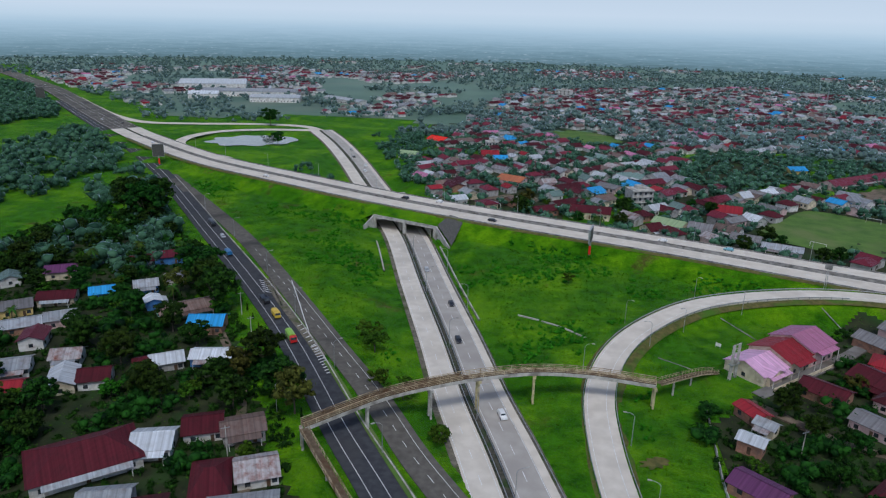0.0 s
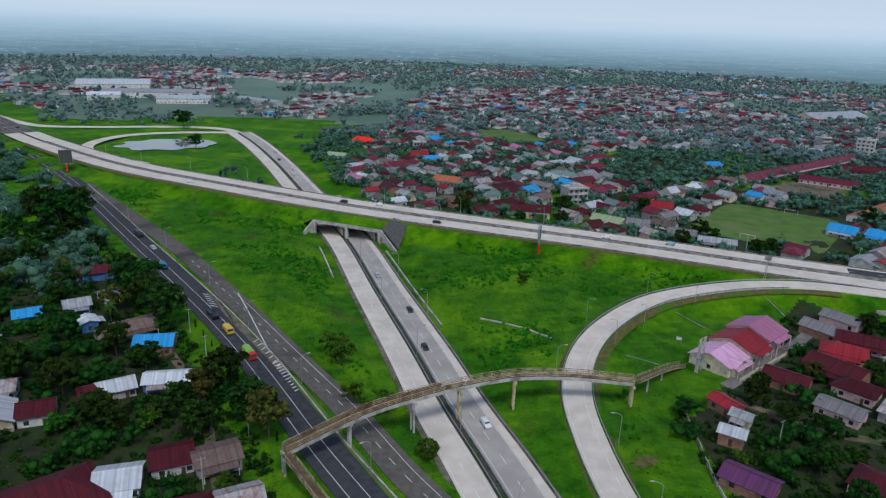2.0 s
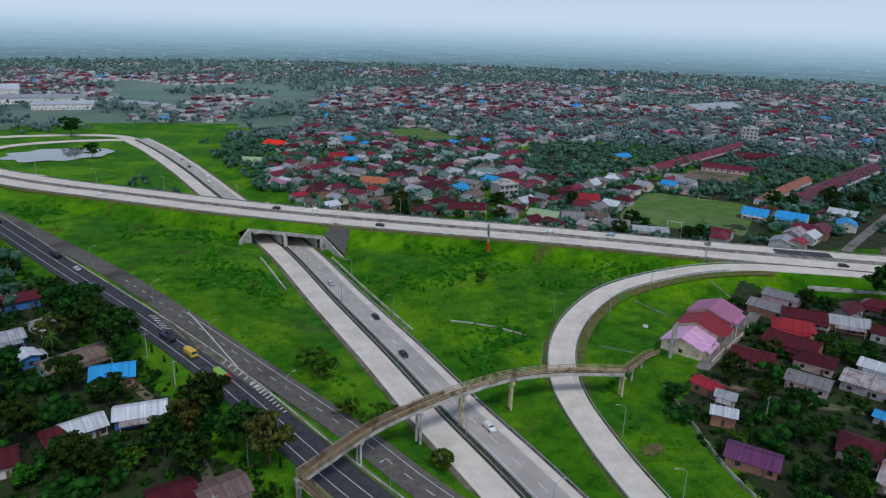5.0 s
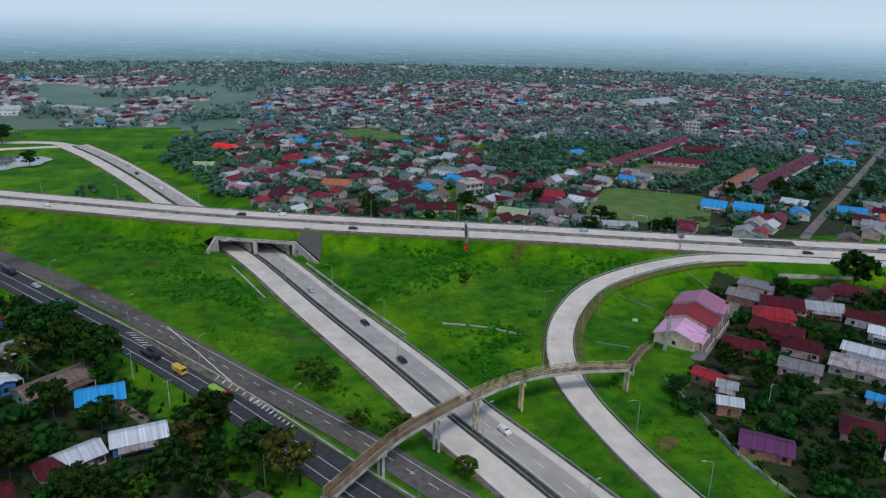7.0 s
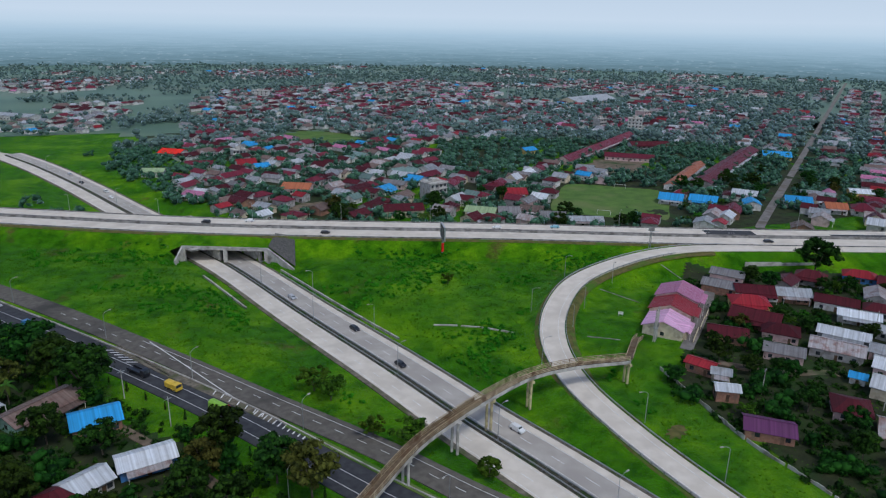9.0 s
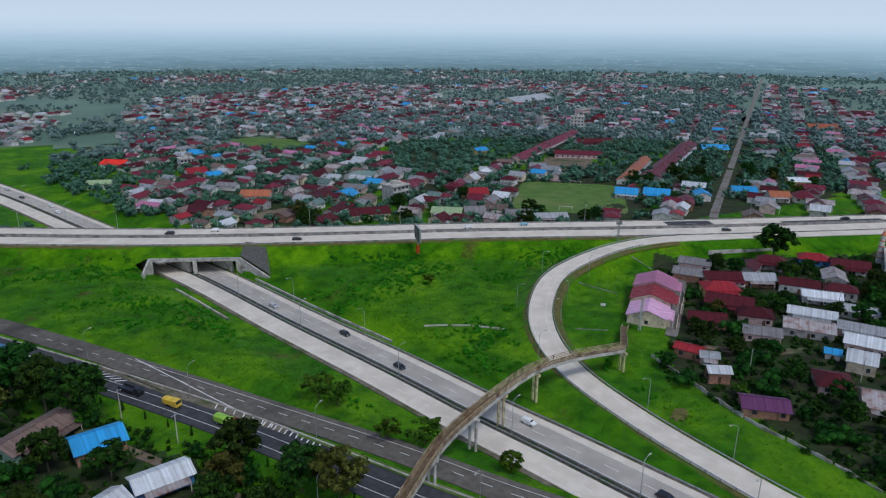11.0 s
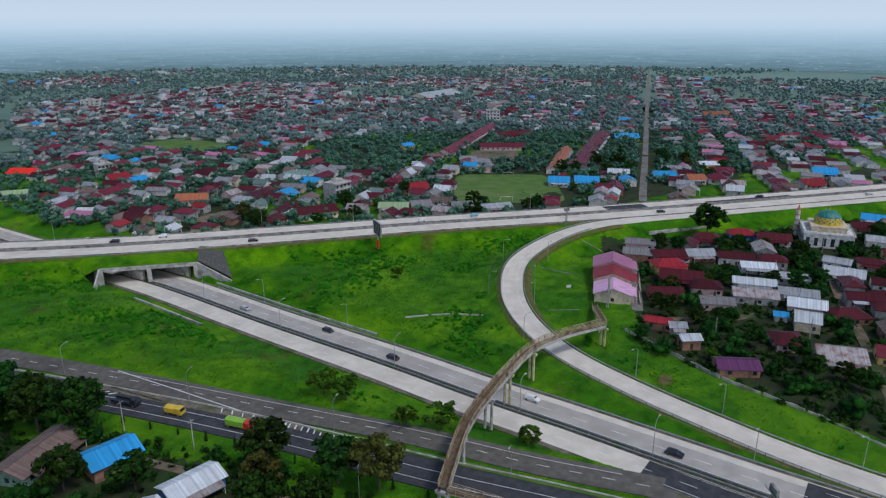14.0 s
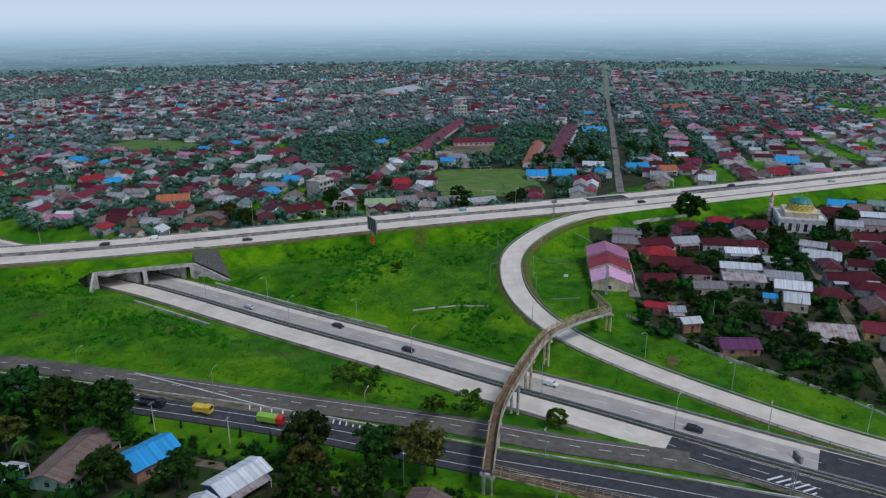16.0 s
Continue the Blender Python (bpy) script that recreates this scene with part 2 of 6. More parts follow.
ROOFS = {
    "maroon": roof_mat("maroon_roof_tiles", (0.078, 0.012, 0.018), (0.038, 0.013, 0.014)),
    "wine": roof_mat("wine_red_roof", (0.140, 0.021, 0.036), (0.085, 0.02, 0.026)),
    "red": roof_mat("red_roof", (0.28, 0.022, 0.032), (0.16, 0.04, 0.035), 0.4),
    "rose": roof_mat("pink_roof", (0.52, 0.20, 0.34), (0.30, 0.14, 0.18), 0.4),
    "lilac": roof_mat("lilac_roof", (0.66, 0.38, 0.56), (0.40, 0.25, 0.32), 0.4),
    "purple": roof_mat("purple_roof", (0.12, 0.04, 0.11), (0.10, 0.05, 0.08), 0.4),
    "orange": roof_mat("orange_roof", (0.36, 0.12, 0.06), (0.20, 0.09, 0.05), 0.4),
    "scarlet": roof_mat("scarlet_roof", (0.80, 0.035, 0.02), (0.6, 0.03, 0.02), 0.2, piece=0.0),
    "zinc": roof_mat("zinc_roof", (0.36, 0.38, 0.40), (0.20, 0.15, 0.12), 0.6, rough=0.45, metal=0.2),
    "pale": roof_mat("new_zinc_roof", (0.60, 0.63, 0.66), (0.42, 0.41, 0.40), 0.5, rough=0.4, metal=0.1),
    "grey": roof_mat("grey_roof", (0.19, 0.185, 0.19), (0.11, 0.09, 0.08), 0.6),
    "brown": roof_mat("rusted_brown_roof", (0.17, 0.125, 0.11), (0.12, 0.06, 0.045), 0.8),
    "rusty": roof_mat("rusty_zinc_roof", (0.33, 0.31, 0.31), (0.16, 0.055, 0.035), 1.0),
    "blue": roof_mat("bright_blue_roof", (0.045, 0.30, 0.62), (0.06, 0.22, 0.40), 0.3, piece=0.1),
    "green": roof_mat("pale_green_roof", (0.30, 0.40, 0.22), (0.25, 0.28, 0.15), 0.5),
    "teal": roof_mat("grey_green_roof", (0.16, 0.24, 0.22), (0.13, 0.16, 0.14), 0.5),
}
WALLS = {
    "white": mat("white_wall", (0.55, 0.54, 0.51), (0.74, 0.73, 0.70), 0.6, 0.85, third=(0.42, 0.39, 0.34), third_scale=0.5, piece=0.12),
    "cream": mat("cream_wall", (0.55, 0.47, 0.33), (0.70, 0.62, 0.46), 0.6, 0.85, third=(0.42, 0.35, 0.25), third_scale=0.5, piece=0.1),
    "yellow": mat("yellow_wall", (0.62, 0.44, 0.14), (0.74, 0.56, 0.22), 0.6, 0.85, third=(0.5, 0.35, 0.15), third_scale=0.5),
    "pinkw": mat("pale_pink_wall", (0.55, 0.38, 0.36), (0.68, 0.50, 0.48), 0.6, 0.85, third=(0.42, 0.30, 0.27), third_scale=0.5),
    "greyw": mat("grey_wall", (0.30, 0.29, 0.28), (0.44, 0.43, 0.41), 0.6, 0.9, third=(0.22, 0.20, 0.18), third_scale=0.4, piece=0.15),
    "bluew": mat("blue_wall", (0.05, 0.16, 0.40), (0.08, 0.24, 0.52), 0.6, 0.8, third=(0.08, 0.13, 0.25), third_scale=0.5),
    "greenw": mat("green_wall", (0.20, 0.36, 0.30), (0.30, 0.48, 0.40), 0.6, 0.85, third=(0.18, 0.26, 0.22), third_scale=0.5),
    "brick": mat("raw_brick_wall", (0.26, 0.13, 0.085), (0.38, 0.21, 0.14), 1.2, 0.9, bump=0.3, third=(0.20, 0.13, 0.10), third_scale=0.5),
}
LEAVES = [
    leaf_mat("deep_green_leaves", (0.002, 0.009, 0.002), (0.026, 0.068, 0.007)),
    leaf_mat("fresh_green_leaves", (0.006, 0.024, 0.002), (0.058, 0.145, 0.009)),
    leaf_mat("olive_leaves", (0.014, 0.020, 0.004), (0.090, 0.100, 0.018)),
    leaf_mat("palm_leaves", (0.006, 0.020, 0.004), (0.050, 0.105, 0.014)),
    # for mid-distance trees: slight haze mixed into the leaf colour
    leaf_mat("haze_tinted_green_leaves", (0.014, 0.042, 0.024), (0.056, 0.125, 0.066), 0.3, 0.02, 0.5),
    # for the farthest trees: leaf colour paled and blued to paint haze
    leaf_mat("haze_painted_pale_leaves", (0.080, 0.136, 0.125), (0.135, 0.205, 0.185), 0.05, 0.02, 1.0),
]
M_SHRUB = leaf_mat("shrub_leaves", (0.014, 0.070, 0.003), (0.060, 0.205, 0.006), 0.12)
M_TUFT = leaf_mat("grass_blades", (0.023, 0.100, 0.002), (0.088, 0.250, 0.003), 0.06)

# ---------------------------------------------------------------- builders
def link(name, verts, faces, material, parent=None, label="", smooth=False):
    me = bpy.data.meshes.new(name)
    me.from_pydata([tuple(v) for v in verts], [], [tuple(f) for f in faces])
    for mm in material if isinstance(material, (list, tuple)) else [material]:
        me.materials.append(mm)
    if smooth:
        me.polygons.foreach_set("use_smooth", [True] * len(me.polygons))
    me.update()
    ob = new(name, me)
    if parent is not None:
        ob.parent = parent
    if label:
        tagged(ob, label)
    return ob


def empty(name, m, label, category, group="", kind=""):
    ob = new(name)
    ob.matrix_basis = m
    return tagged(ob, label, category, group, kind)


def box(x0, x1, y0, y1, z0, z1, m=None):
    v = [Vector((x, y, z)) for z in (z0, z1) for y in (y0, y1) for x in (x0, x1)]
    if m is not None:
        v = [m @ p for p in v]
    return v, [(0, 2, 3, 1), (4, 5, 7, 6), (0, 1, 5, 4), (2, 6, 7, 3), (0, 4, 6, 2), (1, 3, 7, 5)]


def merge(*shapes):
    V, F = [], []
    for v, f in shapes:
        F += [tuple(i + len(V) for i in q) for q in f]
        V += list(v)
    return V, F


def bar(a, b, w, h=None):
    """A square bar from a to b."""
    a, b = Vector(a), Vector(b)
    d = b - a
    q = d.to_track_quat("X", "Z").to_matrix().to_4x4()
    h = h or w
    return box(0, d.length, -w / 2, w / 2, -h / 2, h / 2, Matrix.Translation(a) @ q)


def tube(a, b, r0, r1, n=7):
    a, b = Vector(a), Vector(b)
    q = (b - a).to_track_quat("Z", "Y").to_matrix()
    V = []
    for p, r in ((a, r0), (b, r1)):
        V += [p + q @ Vector((r * math.cos(2 * math.pi * k / n), r * math.sin(2 * math.pi * k / n), 0)) for k in range(n)]
    F = [(k, (k + 1) % n, n + (k + 1) % n, n + k) for k in range(n)]
    return V, F + [tuple(range(n - 1, -1, -1)), tuple(range(n, 2 * n))]


def spline(points, step=4.0):
    """A smooth line through the points, resampled evenly."""
    P = np.array(points, float)
    P = np.vstack([2 * P[0] - P[1], P, 2 * P[-1] - P[-2]])
    out = []
    for i in range(1, len(P) - 2):
        a, b, c, d = P[i - 1 : i + 3]
        for u in np.linspace(0, 1, 24, endpoint=False):
            out.append(0.5 * (2 * b + (c - a) * u + (2 * a - 5 * b + 4 * c - d) * u * u + (3 * b - a - 3 * c + d) * u**3))
    out.append(P[-2])
    out = np.array(out)
    s = np.r_[0, np.cumsum(np.linalg.norm(np.diff(out[:, :2], axis=0), axis=1))]
    t = np.linspace(0, s[-1], max(2, int(s[-1] / step) + 1))
    return np.stack([np.interp(t, s, out[:, k]) for k in range(out.shape[1])], 1)


def sides(line):
    d = np.gradient(line[:, :2], axis=0)
    d /= np.linalg.norm(d, axis=1)[:, None]
    return np.stack([d[:, 1], -d[:, 0]], 1)


def offset(line, o, dz=0.0):
    """The line moved o metres to its right."""
    q = line.copy()
    q[:, :2] += sides(line) * np.reshape(o, (-1, 1))
    q[:, 2] += dz
    return q


def strip(line, section):
    """Sweeps a section of (offset to the right, height) along a line."""
    V, F = [], []
    n = len(section)
    nr = sides(line)
    for i, p in enumerate(line):
        for o, h in section:
            V.append((p[0] + nr[i, 0] * o, p[1] + nr[i, 1] * o, p[2] + h))
        if i:
            for k in range(n - 1):
                a = (i - 1) * n + k
                F.append((a, a + 1, a + n + 1, a + n))
    return V, F


def slab(line, o0, o1, top=0.0, thick=0.35):
    return strip(line, [(o0, top - thick), (o0, top), (o1, top), (o1, top - thick)])


def cut(line, x0=None, x1=None, y0=None, y1=None):
    k = np.ones(len(line), bool)
    if x0 is not None: k &= line[:, 0] >= x0
    if x1 is not None: k &= line[:, 0] <= x1
    if y0 is not None: k &= line[:, 1] >= y0
    if y1 is not None: k &= line[:, 1] <= y1
    return line[k]


# ---------------------------------------------------------------- plan
HIGHWAY = spline([(-1050, 1185, 1.2), (-870, 1035, 1.2), (-770, 948, 1.2), (-655, 847, 1.2), (-553, 746, 1.2), (-455, 648, 1.3), (-382, 576, 1.6), (-316, 513, 2.8), (-226, 436, 5.2), (-147, 390, 6.0), (-78, 355.5, 6.0), (-12, 329, 6.0),
                  (62, 302, 6.0), (130, 274.5, 6.0), (203, 247.5, 6.0), (322, 207, 6.0), (470, 158, 6.0), (800, 60, 6.0)])
TOLL = spline([(52, -20, 0.0), (24, 60, 0.0), (11.2, 95.3, -0.3), (3.0, 120, -0.6), (-4.1, 141.2, -0.8), (-13, 166, -1.0), (-24.3, 202, -1.6), (-41.2, 253, -2.8), (-62.5, 317.5, -3.6),
               (-85, 370, -4.0), (-109, 424, -3.6), (-142, 496, -2.0), (-176, 563, -0.5), (-205, 612, 0.6)])
OLD = spline([(30, 38, 0.0), (-2, 83, 0.0), (-25.5, 118.5, 0.0), (-44, 145, 0.0), (-72.8, 189.2, 0.0), (-106.6, 234.6, 0.0), (-160.5, 302.6, 0.0), (-254, 419, 0.0), (-342, 514, 0.3), (-400, 571, 0.8), (-500, 671, 0.9), (-565, 737, 0.9)])
SIDE = spline([(9, 88, -0.75), (-3, 109, -0.55), (-13, 122, -0.2), (-23.4, 136, 0.0), (-38.8, 160, 0.0), (-62, 192, 0.0), (-95, 237.5, 0.0), (-135, 289.5, 0.0), (-190, 352, 0.0), (-240, 408, 0.0)])
RAMP = spline([(62, 20, 0.0), (40, 70, 0.0), (31.8, 95, 0.0), (27.2, 120, 0.0), (24.2, 147, 0.1), (24.4, 174, 0.4), (31.2, 199, 1.4), (45, 221, 2.6), (66, 240, 3.9), (97, 251.5, 5.2), (125, 254, 5.9), (150, 248.5, 6.0), (198, 232.6, 6.0), (317, 192.0, 6.0), (465, 143.0, 6.0)])
UPPER = spline([(-205, 612, 0.6), (-224, 628, 0.8), (-252, 631, 1.0), (-290, 624, 1.2), (-335, 613, 1.0), (-382, 611, 0.9), (-435, 645, 0.9), (-500, 706, 1.0), (-560, 766, 1.0)])
LOOP = spline([(-205, 612, 0.6), (-222, 607, 0.8), (-250, 596, 1.5), (-280, 575, 2.0), (-292, 546, 2.3), (-290, 516, 2.6), (-276, 490, 3.2), (-250, 466, 4.2), (-215, 441, 5.6)])
STREET = spline([(202, 285, 0.0), (215, 297, 0.0), (384, 432, 0.0), (800, 766, 0.0), (1230, 1110, 0.0)], 12)
HALF = 12.6
PORT_S = (Vector((-82.0, 331.5)), Vector((-46.5, 317.0)))
ALONG = (PORT_S[1] - PORT_S[0]).normalized()
NORTH = Vector((-ALONG.y, ALONG.x))
if NORTH.y < 0:
    NORTH = -NORTH


def near(points, line):
    """Distance from points to a line, the line's height there, and the signed side."""
    if len(line) > 60:
        line = np.vstack([line[:-1:3], line[-1:]])
    best = np.full(len(points), 1e9)
    z, side, pos = np.zeros(len(points)), np.zeros(len(points)), np.zeros(len(points))
    for i in range(len(line) - 1):
        a, b = line[i, :2], line[i + 1, :2]
        d = b - a
        u = np.clip(((points - a) @ d) / (d @ d), 0, 1)
        r = points - a - u[:, None] * d
        dist = np.hypot(r[:, 0], r[:, 1])
        k = dist < best
        best[k] = dist[k]
        z[k] = (line[i, 2] + u * (line[i + 1, 2] - line[i, 2]))[k]
        side[k] = (d[1] * r[:, 0] - d[0] * r[:, 1])[k] / np.linalg.norm(d)
        pos[k] = (i + u)[k]
    return best, z, side, pos


def ground_height(P, rough=True):
    P = np.asarray(P, float)
    g = np.zeros(len(P))
    if rough:
        far = np.clip((700 - np.hypot(P[:, 0], P[:, 1] - 150)) / 300, 0, 1)
        g += 0.35 * np.sin(P[:, 0] * 0.061 + 1.3) * np.sin(P[:, 1] * 0.053) + 0.18 * np.sin(P[:, 0] * 0.19) * np.sin(P[:, 1] * 0.17 + 2)
        g += 0.08 * np.sin(P[:, 0] * 0.71 + P[:, 1] * 0.33) * np.sin(P[:, 1] * 0.57)
        g *= far
    dt, zt, st, _ = near(P, TOLL)
    # the cutting of the toll road
    w = np.clip((dt - 12.5) / 16, 0, 1)
    w = w * w * (3 - 2 * w)
    base = g * w + (zt - 0.3) * (1 - w)
    # embankments
    q = P - np.array(PORT_S[0])
    v = q @ np.array(NORTH)
    for line, half, slope in ((HIGHWAY, HALF + 1.2, 1.9), (RAMP, 5.0, 2.0), (LOOP, 5.4, 2.0)):
        d, z, s, _ = near(P, line)
        base = np.maximum(base, z - 0.3 - np.maximum(d - half, 0) / slope)
        if line is not HIGHWAY:
            base = np.where(d < half, z - 0.3, base)
    tunnel = (v > -0.6) & (v < 48)
    base = np.where(tunnel, np.where(dt < 15.4, zt - 0.3, base), np.minimum(base, zt - 0.3 + np.maximum(dt - 13.0, 0) * 0.75))
    for line, half in ((OLD, 5.4), (SIDE, 4.6), (UPPER, 5.0)):
        d, z, s, _ = near(P, line)
        w = np.clip((d - half) / 4, 0, 1)
        base = base * w + (z - 0.3) * (1 - w)
    return base


def ground():
    def axis(lo, hi, step, ends):
        a = list(np.arange(lo, hi + 0.1, step))
        for sgn, end in ((-1, ends[0]), (1, ends[1])):
            x, s = (lo, hi)[sgn > 0], step
            while abs(x) < abs(end) and len(a) < 900:
                s = min(s * 1.16, 400)
                x += sgn * s
                a.append(x)
        return np.array(sorted(a))
    X, Y = axis(-150, 200, 2.6, (-4500, 4500)), axis(80, 440, 2.6, (-4500, 4500))
    gx, gy = np.meshgrid(X, Y)
    P = np.stack([gx.ravel(), gy.ravel()], 1)
    Z = np.zeros(len(P))
    k = (abs(P[:, 0]) < 1300) & (P[:, 1] > -100) & (P[:, 1] < 1300)
    Z[k] = ground_height(P[k])
    nx = len(X)
    F = [(j * nx + i, j * nx + i + 1, (j + 1) * nx + i + 1, (j + 1) * nx + i) for j in range(len(Y) - 1) for i in range(nx - 1)]
    ob = link("ground", np.column_stack([P, Z]), F, M_GROUND, smooth=True)
    tagged(ob, "lush green grass and scrub ground with bare earth patches", "ground", kind="structure")


ground()


def structure(name, shape, material, label, category):
    return tagged(link(name, *shape, material), label, category, kind="structure")


def dashes(road, line, o, length, gap, width, dz=0.02, name="lane_dash", s0=0.0, s1=1e9):
    s = np.r_[0, np.cumsum(np.linalg.norm(np.diff(line[:, :2], axis=0), axis=1))]
    at = max(s0, 0.0)
    side = offset(line, o, dz)
    while at + length < min(s[-1], s1):
        t = np.linspace(at, at + length, 3)
        seg = np.stack([np.interp(t, s, side[:, k]) for k in range(3)], 1)
        link(name, *slab(seg, -width / 2, width / 2, 0.0, 0.03), M_PAINT, road)
        at += length + gap


def line_paint(road, line, o, width=0.15, dz=0.02, name="edge_line", material=None):
    return link(name, *slab(line, o - width / 2, o + width / 2, dz, 0.03), material or M_PAINT, road)


# toll road through the underpass
toll = structure("toll_road_west", slab(TOLL, -9.2, -1.3, 0.0), M_CONC, "pale concrete carriageway of the toll road with joints", "road")
toll_e = structure("toll_road_east", slab(TOLL, 1.3, 9.2, 0.0), M_CONC_D, "grey worn concrete carriageway with broken lane lines", "road")
structure("shoulder_east", slab(TOLL, 9.2, 11.4, 0.0), M_CONC, "pale concrete shoulder of the toll road", "road")
structure("verge_west", slab(TOLL, -10.8, -9.2, -0.06), M_GRAVEL, "gravel strip along the toll road", "verge")
structure("verge_east", slab(TOLL, 11.4, 12.8, -0.06), M_GRAVEL, "gravel strip along the toll road", "verge")
structure("median_toll", slab(TOLL, -1.3, 1.3, -0.08), M_SOIL, "dark soil median between the carriageways", "median")
for o in (-8.5, -2.0):
    line_paint(toll, TOLL, o)
for o in (2.0, 9.0):
    line_paint(toll_e, TOLL, o)
dashes(toll_e, TOLL, 5.4, 4.0, 6.5, 0.18)
dashes(toll, TOLL, -5.3, 4.0, 6.5, 0.16)

WEST, EAST = cut(HIGHWAY, x1=-368), cut(HIGHWAY, x0=-373)
structure("highway_west", slab(WEST, -HALF, HALF, -0.02), M_ASPH_OLD, "wide worn grey asphalt highway", "road")
highway = structure("highway_south", slab(EAST, 1.4, HALF, 0.0), M_CONC, "pale concrete highway carriageway on an embankment", "road")
highway_n = structure("highway_north", slab(EAST, -HALF, -1.4, 0.0), M_CONC, "pale concrete highway carriageway on an embankment", "road")
structure("highway_median", slab(EAST, -1.4, 1.4, -0.08), M_SOIL, "dark soil median of the highway", "median")
for o, r in ((11.2, highway), (2.2, highway), (-2.2, highway_n), (-11.2, highway_n)):
    line_paint(r, HIGHWAY, o)
dashes(highway, HIGHWAY, 6.6, 5.0, 8.0, 0.18, s0=760, s1=1650)
dashes(highway_n, HIGHWAY, -6.6, 5.0, 8.0, 0.18, s0=760, s1=1650)

old = structure("old_road", slab(OLD, -5.4, 5.4, 0.0), M_ASPH, "dark asphalt two-lane road with white edge lines", "road")
for o in (-2.9, 1.0):
    line_paint(old, OLD, o)
side_road = structure("side_road", slab(SIDE, -3.9, 4.2, -0.02), M_ASPH_OLD, "cracked grey asphalt side road with faded paint", "road")
ramp = structure("ramp", slab(RAMP, -4.2, 4.2, 0.0), M_CONC, "curved pale concrete slip road rising to the highway", "road")
for o in (-3.3, 1.9):
    line_paint(ramp, cut(RAMP, x1=330), o)
upper = structure("upper_road", slab(UPPER, -4.6, 4.6, 0.0), M_CONC, "pale concrete slip road round a pond", "road")
loop = structure("loop_road", slab(LOOP, -4.6, 4.6, 0.0), M_CONC, "pale concrete loop road round a pond", "road")
structure("street", slab(STREET, -2.3, 2.3, 0.55), M_LANE, "straight grey village street", "road")

# ---------------------------------------------------------------- distance
# glowing ring: haze and sky painted as emission that changes with height
def backdrop():
    m, nt, b = nodes_of("hazy_distance")
    N, L = nt.nodes.new, nt.links.new
    nt.nodes.remove(b)
    geo = N("ShaderNodeNewGeometry")
    sep = N("ShaderNodeSeparateXYZ")
    L(geo.outputs["Position"], sep.inputs[0])
    mp = N("ShaderNodeMapping")
    mp.inputs["Scale"].default_value = (0.012, 0.012, 0.26)
    L(geo.outputs["Position"], mp.inputs["Vector"])
    nz = N("ShaderNodeTexNoise")
    nz.inputs["Scale"].default_value = 1.0
    nz.inputs["Detail"].default_value = 8.0
    nz.inputs["Roughness"].default_value = 0.75
    L(mp.outputs[0], nz.inputs["Vector"])
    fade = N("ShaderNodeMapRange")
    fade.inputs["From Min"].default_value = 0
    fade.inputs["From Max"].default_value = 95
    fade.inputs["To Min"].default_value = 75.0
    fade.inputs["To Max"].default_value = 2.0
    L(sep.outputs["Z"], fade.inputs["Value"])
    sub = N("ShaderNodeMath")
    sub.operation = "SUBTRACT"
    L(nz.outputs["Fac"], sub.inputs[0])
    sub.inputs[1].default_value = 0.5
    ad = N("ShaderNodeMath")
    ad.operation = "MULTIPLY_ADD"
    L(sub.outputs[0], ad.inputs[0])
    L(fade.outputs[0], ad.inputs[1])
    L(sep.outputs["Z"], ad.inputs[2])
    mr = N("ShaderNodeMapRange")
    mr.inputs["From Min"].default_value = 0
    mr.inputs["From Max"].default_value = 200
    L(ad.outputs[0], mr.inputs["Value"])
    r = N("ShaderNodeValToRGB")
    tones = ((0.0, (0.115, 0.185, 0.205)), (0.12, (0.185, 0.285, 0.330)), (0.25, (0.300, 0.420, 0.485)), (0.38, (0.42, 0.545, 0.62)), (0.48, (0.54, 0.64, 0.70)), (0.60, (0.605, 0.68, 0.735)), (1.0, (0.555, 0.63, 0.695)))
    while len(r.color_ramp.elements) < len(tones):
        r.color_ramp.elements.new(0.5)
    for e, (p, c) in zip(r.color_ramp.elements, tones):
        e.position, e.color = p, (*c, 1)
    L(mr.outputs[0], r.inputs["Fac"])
    # pale roofs of far quarters, thinning out upwards
    mp2 = N("ShaderNodeMapping")
    mp2.inputs["Scale"].default_value = (0.06, 0.06, 0.55)
    L(geo.outputs["Position"], mp2.inputs["Vector"])
    sp = N("ShaderNodeTexNoise")
    sp.inputs["Scale"].default_value = 1.0
    sp.inputs["Detail"].default_value = 3.0
    L(mp2.outputs[0], sp.inputs["Vector"])
    spr = N("ShaderNodeMapRange")
    spr.inputs["From Min"].default_value = 0.62
    spr.inputs["From Max"].default_value = 0.70
    L(sp.outputs["Fac"], spr.inputs["Value"])
    high = N("ShaderNodeMapRange")
    high.inputs["From Min"].default_value = 5
    high.inputs["From Max"].default_value = 75
    high.inputs["To Min"].default_value = 0.55
    high.inputs["To Max"].default_value = 0.0
    L(sep.outputs["Z"], high.inputs["Value"])
    amt = N("ShaderNodeMath")
    amt.operation = "MULTIPLY"
    L(spr.outputs[0], amt.inputs[0])
    L(high.outputs[0], amt.inputs[1])
    roofs = N("ShaderNodeMix")
    roofs.data_type = "RGBA"
    L(amt.outputs[0], roofs.inputs["Factor"])
    L(r.outputs[0], roofs.inputs["A"])
    roofs.inputs["B"].default_value = (0.52, 0.60, 0.66, 1)
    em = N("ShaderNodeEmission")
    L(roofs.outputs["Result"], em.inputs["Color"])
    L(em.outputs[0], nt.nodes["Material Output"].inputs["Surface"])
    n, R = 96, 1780
